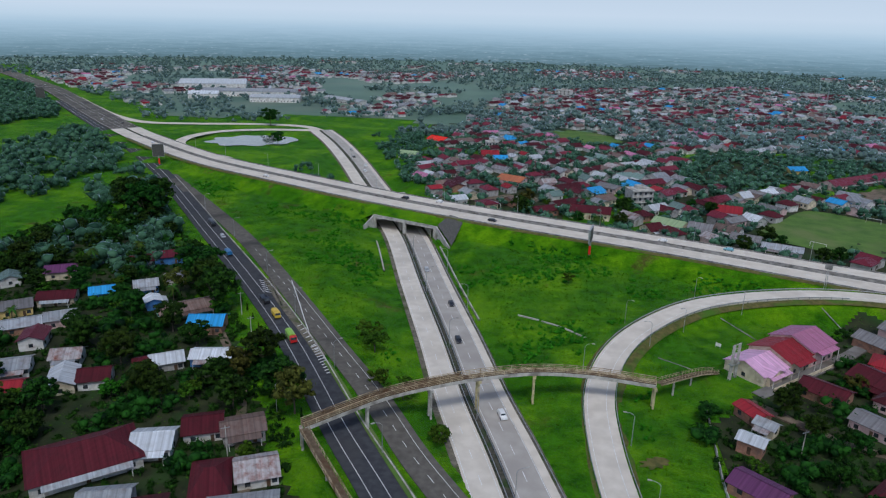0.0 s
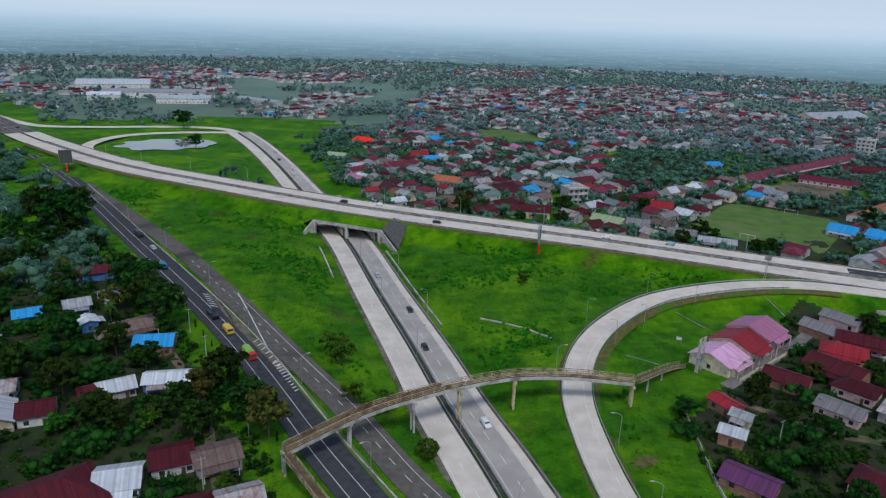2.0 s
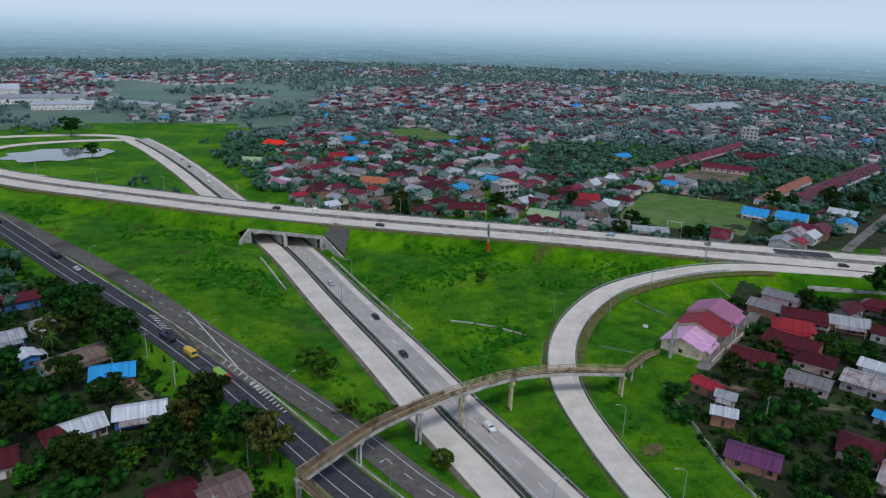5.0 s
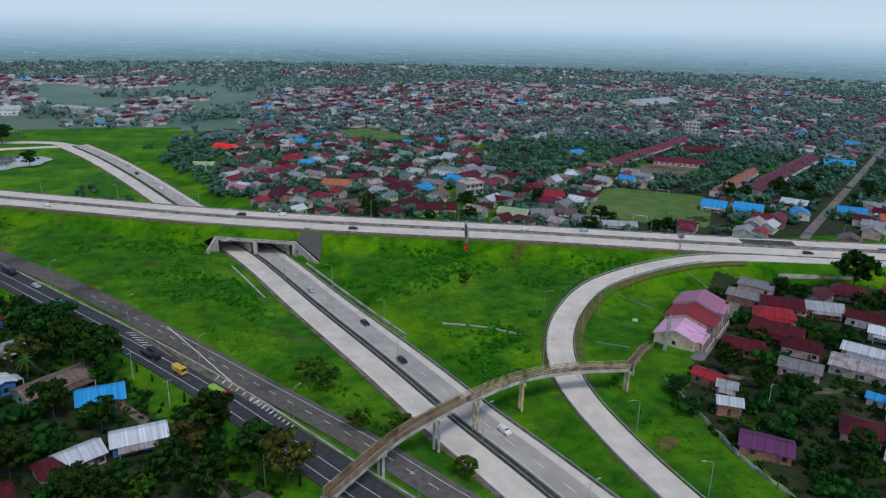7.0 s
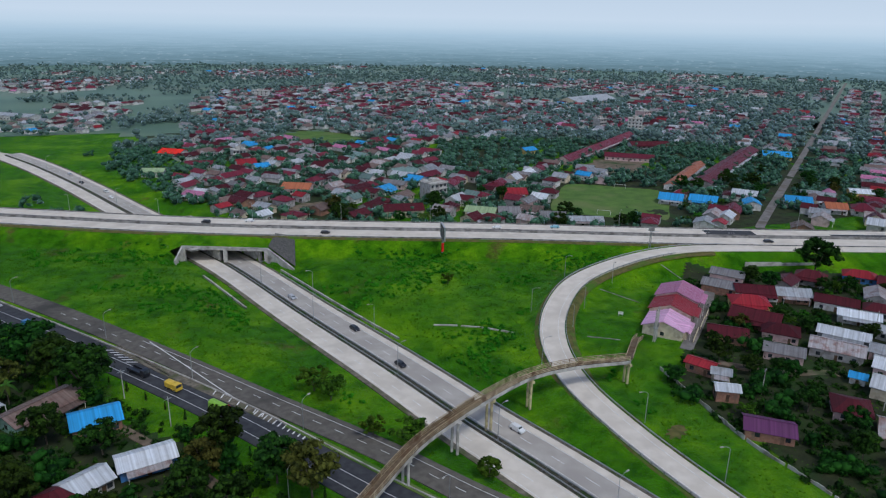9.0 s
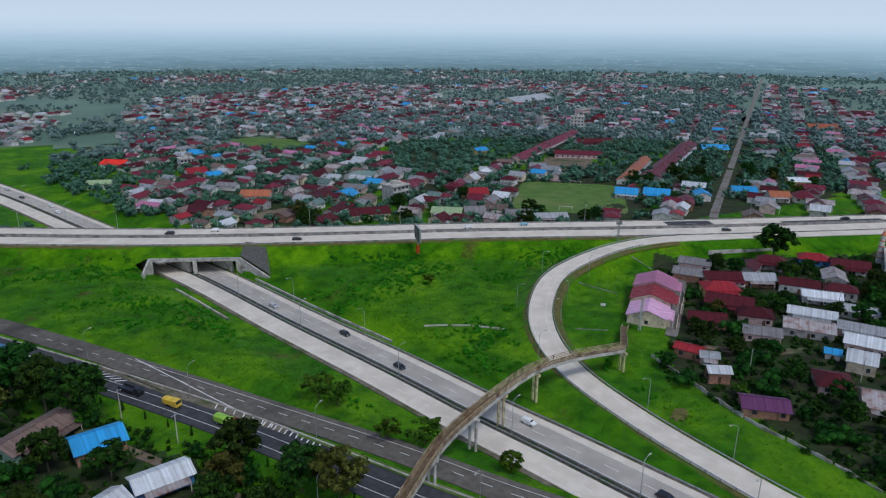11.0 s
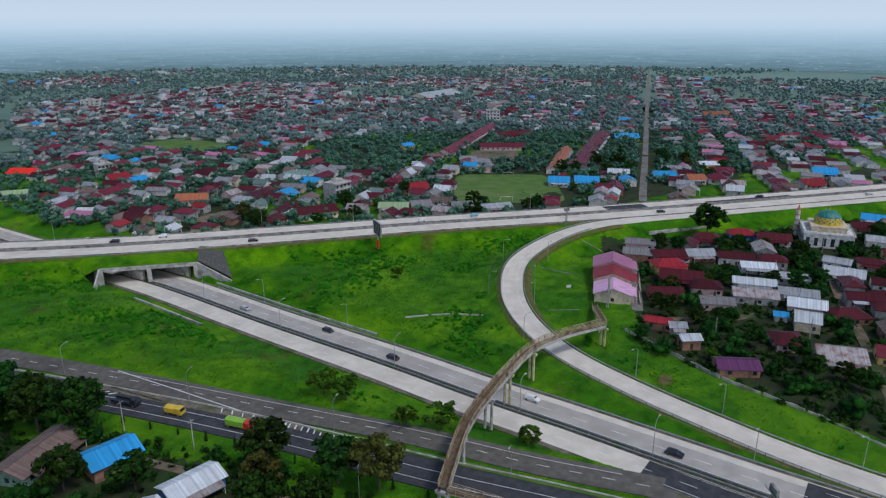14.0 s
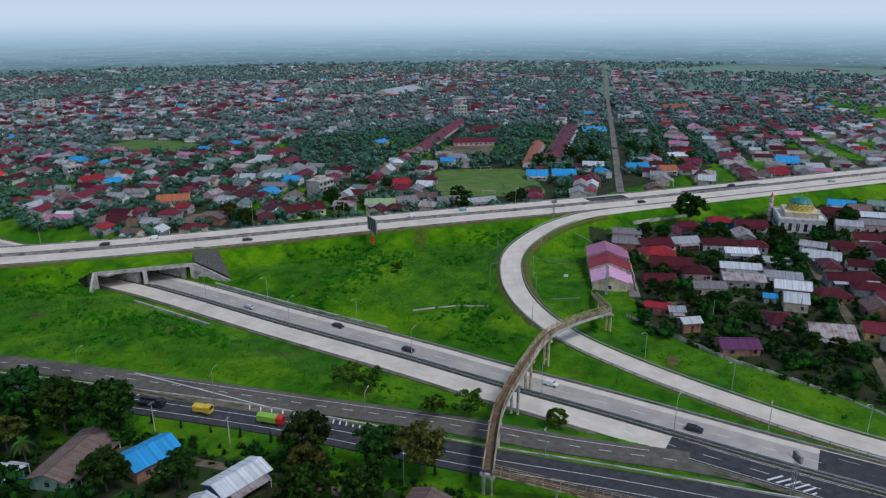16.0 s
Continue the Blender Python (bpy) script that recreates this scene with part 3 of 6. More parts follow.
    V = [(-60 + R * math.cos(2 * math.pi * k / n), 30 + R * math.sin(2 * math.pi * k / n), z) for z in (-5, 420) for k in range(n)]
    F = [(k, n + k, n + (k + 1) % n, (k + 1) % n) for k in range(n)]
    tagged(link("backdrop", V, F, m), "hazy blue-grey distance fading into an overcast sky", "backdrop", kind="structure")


backdrop()

# garden soil sheets, coloured dark to imitate the shade under the trees
def garden(name, x0, x1, y0, y1, inside, label, step=3.0, material=None):
    X, Y = np.arange(x0, x1, step), np.arange(y0, y1, step)
    gx, gy = np.meshgrid(X, Y)
    P = np.stack([gx.ravel(), gy.ravel()], 1)
    Z = ground_height(P) + 0.16
    ok = inside(P)
    n = len(X)
    F = [(j * n + i, j * n + i + 1, (j + 1) * n + i + 1, (j + 1) * n + i) for j in range(len(Y) - 1) for i in range(n - 1) if ok[j * n + i] and ok[j * n + i + 1] and ok[(j + 1) * n + i] and ok[(j + 1) * n + i + 1]]
    tagged(link(name, np.column_stack([P, Z]), F, material or M_GARDEN, smooth=True), label, "ground", kind="structure")


def left_gardens(P):
    d, _, s, _ = near(P, OLD)
    w = np.array([noise.noise((x * 0.04, y * 0.04, 3.0)) for x, y in P])
    return (s < 0) & (d > 17 + 8 * w) & (P[:, 0] > -235 + 20 * w) & (P[:, 1] < 285 + 30 * w)


def right_gardens(P):
    x, y = P[:, 0], P[:, 1]
    d, _, _, _ = near(P, HIGHWAY)
    w = np.array([noise.noise((a * 0.07, b * 0.07, 6.0)) for a, b in P])
    return np.where(y < 165, x > 52 + 2 * w, x > 56 + 5 * w + 0.80 * (y - 165)) & (d > 31 + 3 * w)


garden("garden_ground_west", -260, -40, 70, 330, left_gardens, "garden soil with tree shade painted into its dark colour")
garden("garden_ground_east", 45, 420, 60, 260, right_gardens, "garden soil with tree shade painted into its dark colour", 1.5)
garden("garden_ground_north", -110, 620, 290, 700, lambda P: (near(P, HIGHWAY)[2] < 0) & (near(P, HIGHWAY)[0] > 26) & (near(P, TOLL)[0] > 45) & np.array([noise.noise((x * 0.012, y * 0.012, 4.0)) < 0.25 for x, y in P]), "garden soil with tree shade painted into its dark colour")

# haze-coloured sheet laid over the far grass
garden("far_fields", -1500, 1800, 470, 1830, lambda P: (near(P, HIGHWAY)[2] < 0) & (np.hypot(P[:, 0], P[:, 1] - 60) > 560) & (near(P, TOLL)[0] > 40) & (near(P, LOOP)[0] > 90) & (near(P, UPPER)[0] > 30) & (near(P, HIGHWAY)[0] > 45), "far fields beyond the village, haze painted into their colour", 24.0, M_FAR)

# pond, football field
def patch(name, cx, cy, rx, ry, rot, z, material, label, category, wob=0.15, n=40, sq=2.0):
    c, s = math.cos(radians(rot)), math.sin(radians(rot))
    V = [(cx, cy, z)]
    for k in range(n):
        a = 2 * math.pi * k / n
        f = 1 + wob * math.sin(3 * a + 1) * math.sin(5 * a) + wob * 0.5 * math.sin(9 * a + 2)
        ux, uy = math.cos(a), math.sin(a)
        g = (abs(ux) ** sq + abs(uy) ** sq) ** (-1 / sq)
        x, y = rx * f * g * ux, ry * f * g * uy
        V.append((cx + c * x - s * y, cy + s * x + c * y, z))
    F = [(0, 1 + k, 1 + (k + 1) % n) for k in range(n)]
    return tagged(link(name, V, F, material), label, category, kind="structure")


patch("pond", -240, 543, 35, 27, 15, 0.5, M_WATER, "still grey pond inside the loop road", "pond", 0.13)
patch("football_field", 160, 360, 33, 40, -37, 0.5, M_LAWN, "mown green football field among houses", "field", 0.01, 64, 8)
patch("bare_yard", 228, 455, 30, 22, 39, 0.5, M_DIRT, "bare brown yard beside the terraced houses", "yard", 0.2)
patch("grass_plot", 40, 640, 26, 45, 30, 0.5, M_LAWN, "green plot among houses", "field", 0.2)
patch("grass_plot", -12, 395, 16, 10, 0, 0.5, M_DIRT, "dry brown plot among houses", "field", 0.2)
structure("village_lane", slab(spline([(69, 180, 0.0), (84, 193, 0.0), (104, 211, 0.0), (121, 228, 0.0), (135, 236, 0.0)]), -2.0, 2.0, 0.5, 0.6), M_LANE, "narrow grey lane between houses", "road")
structure("village_track", slab(spline([(62, 90, 0.0), (80, 101, 0.0), (112, 123, 0.0), (150, 150, 0.0), (190, 172, 0.0)]), -1.8, 1.8, 0.5, 0.6), M_DIRT, "dirt lane between houses", "road")
structure("house_lane", slab(spline([(66, 176, 0.0), (86, 158, 0.0), (102, 152, 0.0), (118, 130, 0.0)]), -1.6, 1.6, 0.5, 0.6), M_DIRT, "dirt lane between houses", "road")
structure("roadside_path", slab(spline([(-52, 105, 0.0), (-66, 133, 0.0), (-78, 160, 0.0), (-96, 186, 0.0), (-112, 208, 0.0)]), -1.3, 1.3, 0.45, 0.6), M_DIRT, "dirt path beside the trees", "path")

# ---------------------------------------------------------------- underpass
def underpass():
    A, B = PORT_S
    face = B - A
    mid_u = (Vector((-64.3, 324.2)) - A).length
    up = empty("underpass", Matrix(), "concrete box underpass with two openings below the highway", "underpass")
    rot = math.atan2(ALONG.y, ALONG.x)
    M = Matrix.Translation((A.x, A.y, 0)) @ Matrix.Rotation(rot, 4, "Z")
    W = face.length
    link("beam", *merge(box(0, W, -0.5, 0.6, 1.9, 3.2, M), box(0, W, -0.7, -0.2, 3.0, 3.5, M)), M_WALLC, up)
    for u0, u1 in ((0, 1.4), (mid_u - 0.8, mid_u + 0.8), (W - 1.6, W)):
        link("pillar", *box(u0, u1, -0.45, 0.6, -4.6, 2.0, M), M_WALLC, up)
    seg = cut(TOLL, y0=306, y1=384)
    k = [(i, (Vector(p[:2]) - A).dot(NORTH)) for i, p in enumerate(seg)]
    for o, name in ((-11.4, "side_wall"), (0.0, "centre_wall"), (13.2, "side_wall")):
        side = offset(seg, o)
        inside = np.array([p for p in side if 0.4 < (Vector(p[:2]) - A).dot(NORTH) < 47])
        link(name, *strip(inside, [(-0.4, -0.8), (-0.4, 6.0), (0.4, 6.0), (0.4, -0.8)]), M_WALLC, up)
    inside = np.array([p for p, (i, v) in zip(seg, k) if 2 < v < 45])
    link("ceiling_slab", *strip(inside, [(-12, 5.7), (-12, 6.3), (14, 6.3), (14, 5.7), (-12, 5.7)]), M_WALLC, up)
    # earth over the box
    U, Vv = np.linspace(-10, W + 11, 26), np.linspace(0.3, 47.5, 30)
    P = np.array([tuple(A + ALONG * (u - 0.9 * v) + NORTH * v) for v in Vv for u in U])
    d, z, _, _ = near(P, HIGHWAY)
    zz = z - 0.32 - np.maximum(d - HALF - 1.2, 0) * 0.24
    over = np.tile(np.maximum(np.maximum(-U, U - W), 0), len(Vv))
    zz -= over * 0.5 * np.clip((d - HALF - 1.2) / 8, 0, 1)
    F = [(j * 26 + i, j * 26 + i + 1, (j + 1) * 26 + i + 1, (j + 1) * 26 + i) for j in range(29) for i in range(25)]
    tagged(link("underpass_earth", np.column_stack([P, zz]), F, M_GROUND, smooth=True), "grassy earth cover over the underpass", "ground", kind="structure")
    # wing walls
    for (x0, y0, t0, b0), (x1, y1, t1, b1) in (((-81.8, 331.4, 3.4, -4.5), (-85.5, 323.5, -0.8, -4.5)), ((-46.6, 317.0, 3.4, -4.5), (-37.6, 301.5, -1.9, -4.0))):
        d = Vector((x1 - x0, y1 - y0)).normalized()
        n = Vector((-d.y, d.x)) * 0.35
        V = [(x0 + s * n.x, y0 + s * n.y, z) for s in (-1, 1) for z in (b0, t0)] + [(x1 + s * n.x, y1 + s * n.y, z) for s in (-1, 1) for z in (b1, t1)]
        link("wing_wall", V, [(0, 1, 3, 2), (4, 6, 7, 5), (0, 4, 5, 1), (2, 3, 7, 6), (1, 5, 7, 3), (0, 2, 6, 4)], M_WALLC, up)
    # stone pitching on the slope beside the east opening
    c = [Vector((-46.2, 317.5, 3.6)), Vector((-41.5, 329.5, 5.9)), Vector((-33.5, 324.0, 5.6)), Vector((-36.8, 302.5, -1.7))]
    V, F, n = [], [], 12
    for j in range(n + 1):
        for i in range(n + 1):
            u, w = i / n, j / n
            p = (c[0] * (1 - u) + c[1] * u) * (1 - w) + (c[3] * (1 - u) + c[2] * u) * w
            V.append(p + Vector((0, 0, 0.5 * math.sin(w * math.pi) * math.sin(u * math.pi) + 0.35 + 0.12 * noise.noise(p * 0.9))))
    F = [(j * (n + 1) + i, j * (n + 1) + i + 1, (j + 1) * (n + 1) + i + 1, (j + 1) * (n + 1) + i) for j in range(n) for i in range(n)]
    link("stone_pitching", V, F, M_STONE, up, "dark grey stone slope paving")


underpass()

# ---------------------------------------------------------------- rails and barriers
def guard_rail(line, o, label, step=4.0, name="guard_rail", h=0.75):
    side = offset(line, o)
    top = empty(name, Matrix(), label, "guard rail")
    link("beam", *strip(side, [(-0.05, h - 0.33), (-0.09, h - 0.2), (-0.03, h - 0.16), (-0.09, h - 0.1), (-0.05, h), (0.05, h), (0.05, h - 0.33), (-0.05, h - 0.33)]), M_STEEL, top)
    s = np.r_[0, np.cumsum(np.linalg.norm(np.diff(side[:, :2], axis=0), axis=1))]
    me = None
    for at in np.arange(1, s[-1], step):
        p = [np.interp(at, s, side[:, k]) for k in range(3)]
        if me is None:
            ob = link("post", *box(-0.09, 0.09, -0.09, 0.09, -0.5, h - 0.05), M_BARRIER, top)
            me = ob.data
        else:
            ob = new("post", me)
            ob.parent = top
        ob.location = p
    return top


near_toll = cut(TOLL, y0=60, y1=322)
guard_rail(near_toll, -0.75, "steel guard rail on posts along the median", 4.0)
guard_rail(near_toll, 0.75, "steel guard rail on posts along the median", 4.0)
guard_rail(cut(TOLL, y0=60, y1=300), 11.9, "steel guard rail along the road shoulder", 4.0)
near_ramp = cut(RAMP, x1=150, y0=60)
guard_rail(near_ramp, -4.5, "steel guard rail along the curved slip road", 4.0)
guard_rail(cut(RAMP, x1=120, y0=60), 4.5, "steel guard rail along the curved slip road", 4.0)
near_high = cut(HIGHWAY, x0=-330, x1=420)
for o, lab in ((HALF + 0.35, "low concrete parapet along the highway edge"), (-HALF - 0.35, "low concrete parapet along the highway edge")):
    structure("parapet", strip(near_high, [(o - 0.18, -0.3), (o - 0.1, 0.5), (o + 0.1, 0.5), (o + 0.18, -0.3)]), M_BARRIER, lab, "barrier")
for o in (-1.0, 1.0):
    structure("median_barrier", strip(near_high, [(o - 0.25, -0.3), (o - 0.1, 0.85), (o + 0.1, 0.85), (o + 0.25, -0.3)]), M_BARRIER, "dark weathered concrete median barrier", "barrier")
structure("kerb_strip", merge(slab(cut(OLD, y0=60, y1=400), 5.4, 5.75, 0.45, 0.8)), M_WALLC, "white painted kerb along the old road", "kerb")
structure("drain_wall", merge(slab(offset(cut(TOLL, y0=268, y1=312), 0), -15.2, -14.6, 0.9, 2.0)), M_WALLC, "low concrete drain wall beside the toll road", "wall")
structure("drain_wall", merge(slab(cut(TOLL, y0=215, y1=302), 14.2, 14.7, 0.7, 2.0)), M_WALLC, "low concrete drain wall beside the toll road", "wall")
for line, o0, o1, n in ((cut(RAMP, x1=140), 4.6, 7.6, "verge_inner"), (cut(RAMP, x1=140), -6.0, -4.6, "verge_outer")):
    seg = line.copy()
    structure(n, strip(seg, [(o0, -0.12), ((o0 + o1) / 2, -0.22 if o0 > 0 else -0.9), (o1, -0.9 if o0 > 0 else -0.22)][:: 1] if o0 > 0 else [(o0, -0.75), (-5.3, -0.35), (o1, -0.12)]), M_EARTH, "dry brown verge along the slip road", "verge")
structure("verge_highway", strip(near_high, [(HALF + 0.6, -0.12), (HALF + 1.4, -0.35), (HALF + 2.4, -0.8)]), M_EARTH, "dry brown verge below the highway edge", "verge")
line_paint(side_road, cut(SIDE, y0=118, y1=240), 2.4, 0.13)
dashes(side_road, SIDE, -0.2, 3.0, 4.5, 0.15, s0=30, s1=230)
# zebra paint on the gore between old road and side road
gore = spline([(-103, 239.5, 0.03), (-88, 217.5, 0.03), (-72, 196, 0.03), (-60.5, 180, 0.03)], 1.6)
structure("traffic_island", strip(gore, [(-1.6, -0.3), (-1.5, 0.1), (1.5, 0.1), (1.6, -0.3)]), M_GRAVEL, "dusty traffic island with worn paint", "island")
for i in range(4, len(gore) - 2, 1):
    p, q = gore[i], gore[i + 1]
    if i % 2 == 0 and i > len(gore) * 0.62:
        a = math.atan2(q[1] - p[1], q[0] - p[0])
        link("paint_bar", *box(-0.18, 0.18, -1.0, 1.0, 0.1, 0.13, Matrix.Translation(p) @ Matrix.Rotation(a + 0.5, 4, "Z")), M_PAINT, side_road)
structure("grass_strip", slab(spline([(-4, 98, 0.1), (-18, 117, 0.1), (-33, 139, 0.1), (-50, 165, 0.1), (-58, 177, 0.1)]), -0.9, 0.9, 0.12, 0.5), M_LAWN, "narrow grass strip between two roads", "verge")
for i in range(7):
    link("chevron_bar", *box(-2.2, 2.2, -0.25, 0.25, 0.0, 0.03, pose(4.5 + 0.55 * i, 95.5 - 1.75 * i, -0.25, 0, 0, -20)), M_PAINT, toll)
structure("asphalt_overlay", strip(cut(TOLL, y0=40, y1=122), [(-9.2, 0.012), (-4.0, 0.02), (-1.5, 0.02)]), M_ASPH, "dark new asphalt laid over the concrete", "road")
structure("asphalt_overlay_east", strip(cut(TOLL, y0=20, y1=91), [(1.5, 0.02), (6.0, 0.02), (11.0, 0.02)]), M_ASPH, "dark new asphalt laid over the concrete", "road")

structure("asphalt_overlay_north", strip(cut(HIGHWAY, x0=150, x1=176), [(-11.0, 0.012), (-6.0, 0.02), (-1.6, 0.02)]), M_ASPH, "dark new asphalt laid over the concrete", "road")
structure("asphalt_overlay_north", strip(cut(HIGHWAY, x0=205, x1=262), [(-6.4, 0.012), (-4.0, 0.02), (-1.6, 0.02)]), M_ASPH, "dark new asphalt laid over the concrete", "road")
# merging lines and hatching where the side road meets the old road
merge_line = spline([(-92.7, 239.9, 0.0), (-81.9, 218.9, 0.0), (-71.8, 199.0, 0.0), (-65.0, 186.6, 0.0)])
line_paint(side_road, merge_line, 0.0, 0.3, 0.06)
gore_line = spline([(-101.8, 239.9, 0.0), (-94.7, 227.4, 0.0), (-86.6, 214.2, 0.0)])
line_paint(side_road, gore_line, 0.0, 0.28, 0.13)
for i in range(6):
    link("hatch_bar", *box(-2.0, 2.0, -0.2, 0.2, 0.1, 0.13, Matrix.Translation((-103.2 + 1.25 * i, 236.8 - 2.1 * i, 0.0)) @ Matrix.Rotation(radians(-18), 4, "Z")), M_PAINT, side_road)
for i in range(11):
    link("hatch_bar", *box(-1.0, 1.0, -0.2, 0.2, 0.12, 0.16, Matrix.Translation((-65.0 + 1.02 * i, 185.6 - 1.55 * i, 0.0)) @ Matrix.Rotation(radians(50), 4, "Z")), M_PAINT, side_road)

# ---------------------------------------------------------------- footbridge
def footbridge():
    fb = empty("footbridge", pose(-9.5, 159.5, -0.8), "rusty steel footbridge with railings arching over the roads", "footbridge")
    inv = Matrix.Translation((9.5, -159.5, 0.8))

    def p_(name, shape, material, label=""):
        return link(name, [inv @ Vector(v) for v in shape[0]], shape[1], material, fb, label)

    runs = [[(-49.5, 133.0, 6.0), (-34, 146.2, 7.9), (-21, 153.4, 9.2), (-9.3, 159.3, 9.6), (5.4, 166.6, 8.8), (21, 169.6, 7.9), (38.5, 169.0, 7.1)]]
    line = spline(runs[0], 3.0)
    p_("deck", slab(line, -1.15, 1.15, 0.0, 0.22), M_DECK)
    for o in (-1.15, 1.15):
        p_("girder", strip(line, [(o - 0.1, -0.85), (o - 0.1, 0.1), (o + 0.1, 0.1), (o + 0.1, -0.85), (o - 0.1, -0.85)]), M_WALLC if o > 0 else M_RUST)
        for h in (0.55, 1.0, 1.5):
            p_("rail", strip(line, [(o - 0.07, h - 0.07), (o - 0.07, h + 0.07), (o + 0.07, h + 0.07), (o + 0.07, h - 0.07), (o - 0.07, h - 0.07)]), M_RUST)
        side = offset(line, o)
        for i, q in enumerate(side):
            p_("post", box(q[0] - 0.07, q[0] + 0.07, q[1] - 0.07, q[1] + 0.07, q[2], q[2] + 1.55), M_RUST)
            if i and line[i][0] < -14:
                a, b = side[i - 1], q
                V = [(a[0], a[1], a[2] + 0.05), (b[0], b[1], b[2] + 0.05), (b[0], b[1], b[2] + 1.2), (a[0], a[1], a[2] + 1.2)]
                n = Vector((b[1] - a[1], a[0] - b[0], 0)).normalized() * 0.03
                V += [Vector(v) + n for v in V]
                p_("panel", (V, [(0, 1, 2, 3), (7, 6, 5, 4), (3, 2, 6, 7), (0, 4, 5, 1)]), M_DECK)
    # piers
    for x, y, top, base in ((38.2, 168.6, 6.4, -0.4), (5.4, 166.2, 8.0, -1.3), (-9.6, 159.4, 8.8, -1.4), (-21.5, 152.8, 8.4, -0.6), (-36.5, 144.6, 7.0, -0.4), (-49.8, 132.8, 5.2, -0.5)):
        d = Vector((-0.45, 0.89, 0)) if x < 0 else Vector((-0.1, 1, 0))
        w = 0.9 if x < -20 else 0.75
        for s in (-1, 1):
            c = Vector((x, y, 0)) + d * s * w
            p_("pier", box(c.x - 0.27, c.x + 0.27, c.y - 0.27, c.y + 0.27, base, top), M_PIER if x > -20 else M_WALLC, "yellow-washed concrete column" if x > -20 else "grey concrete column")
        m = Matrix.Translation((x, y, top - 0.35)) @ d.to_track_quat("X", "Z").to_matrix().to_4x4()
        p_("pier_cap", box(-1.7, 1.7, -0.4, 0.4, -0.35, 0.35, m), M_PIER if x > -20 else M_WALLC)

    # stairs at both ends
    def stairs(pts, n, width):
        ln = spline(pts, 0.45)
        p_("stringer", strip(ln, [(-width, -0.5), (-width, 0.0), (-width + 0.15, 0.0), (-width + 0.15, -0.5)]), M_RUST)
        p_("stringer", strip(ln, [(width - 0.15, -0.5), (width - 0.15, 0.0), (width, 0.0), (width, -0.5)]), M_RUST)
        for i in range(0, len(ln) - 1):
            q, r = ln[i], ln[i + 1]
            a = math.atan2(r[1] - q[1], r[0] - q[0])
            p_("step", box(0, 0.42, -width, width, -0.12, 0.0, Matrix.Translation(q) @ Matrix.Rotation(a, 4, "Z")), M_DECK)
        for o in (-width, width):
            for h in (0.6, 1.1):
                p_("rail", strip(ln, [(o - 0.04, h - 0.04), (o - 0.04, h + 0.04), (o + 0.04, h + 0.04), (o + 0.04, h - 0.04), (o - 0.04, h - 0.04)]), M_RUST)
            for i in range(0, len(ln), 4):
                q = offset(ln, o)[i]
                p_("post", box(q[0] - 0.05, q[0] + 0.05, q[1] - 0.05, q[1] + 0.05, q[2] - 0.2, q[2] + 1.12), M_RUST)

    stairs([(-49.0, 132.0, 6.0), (-43.5, 125.5, 4.7), (-38.0, 119.0, 3.4), (-31.0, 110.8, 1.8), (-24.0, 102.6, 0.1)], 40, 1.0)
    stairs([(39.2, 169.4, 7.1), (44.5, 175.5, 5.6), (50.5, 182.5, 3.8), (55.5, 188.0, 2.2), (60.5, 192.6, 0.4)], 40, 1.0)
    for x, y, top in ((44.8, 176, 5.0), (51, 183, 3.2), (-40, 121.5, 3.3), (-31, 111, 1.2)):
        p_("pier", box(x - 0.22, x + 0.22, y - 0.22, y + 0.22, -0.5, top), M_WALLC, "grey concrete column")


footbridge()

# ---------------------------------------------------------------- lamps, billboards, signs
def street_lamp(x, y, z, ang, h=9.0, double=False, group="lamps along the roads"):
    la = empty("street_lamp", pose(x, y, z, 0, 0, ang), "grey steel street lamp with a curved arm", "street lamp", group)
    link("pole", *tube((0, 0, -0.6), (0, 0, h), 0.12, 0.07), M_STEEL, la)
    for s in (1, -1) if double else (1,):
        pts = [(0, 0, h), (0.5 * s, 0, h + 0.55), (1.3 * s, 0, h + 0.9), (2.3 * s, 0, h + 1.0)]
        link("arm", *merge(*[tube(a, b, 0.06, 0.05, 5) for a, b in zip(pts, pts[1:])]), M_STEEL, la)
        link("luminaire", *box(2.1 * s - 0.1, 2.1 * s + 0.75 * s, -0.17, 0.17, h + 0.9, h + 1.07) if s > 0 else box(2.1 * s + 0.75 * s, 2.1 * s + 0.1, -0.17, 0.17, h + 0.9, h + 1.07), M_WALLC, la)
    return la


def at_line(line, y):
    i = int(np.argmin(abs(line[:, 1] - y)))
    return line[i], math.degrees(math.atan2(line[min(i + 1, len(line) - 1), 1] - line[i - 1, 1], line[min(i + 1, len(line) - 1), 0] - line[i - 1, 0]))


for y in (119, 156, 198, 247, 290, 440, 490, 545):
    p, a = at_line(TOLL, y)
    street_lamp(p[0], p[1], p[2] - 0.1, a - 90, 9.5, False)
for y in (104, 230, 275):
    q = offset(TOLL, 12.6)
    p, a = at_line(q, y)
    street_lamp(p[0], p[1], p[2], a + 90, 9.0)
for x, y, a in ((30.5, 148.6, 180), (33.0, 121.8, 175), (38.5, 89, 170), (42, 205, 200), (55, 219, 220), (78, 236, 250), (20, 186, 0), (36, 224, 320), (64, 249, 300)):
    street_lamp(x, y, float(ground_height([(x, y)])[0]), a, 8.5)
for x, y, a in ((-106, 247.5, 35), (-80.3, 210.5, 35), (-54.5, 174, 35), (-62, 147, 35), (-30, 134, 215), (-140, 290, 35), (-175, 330, 35)):
    street_lamp(x, y, 0.0, a, 8.0)
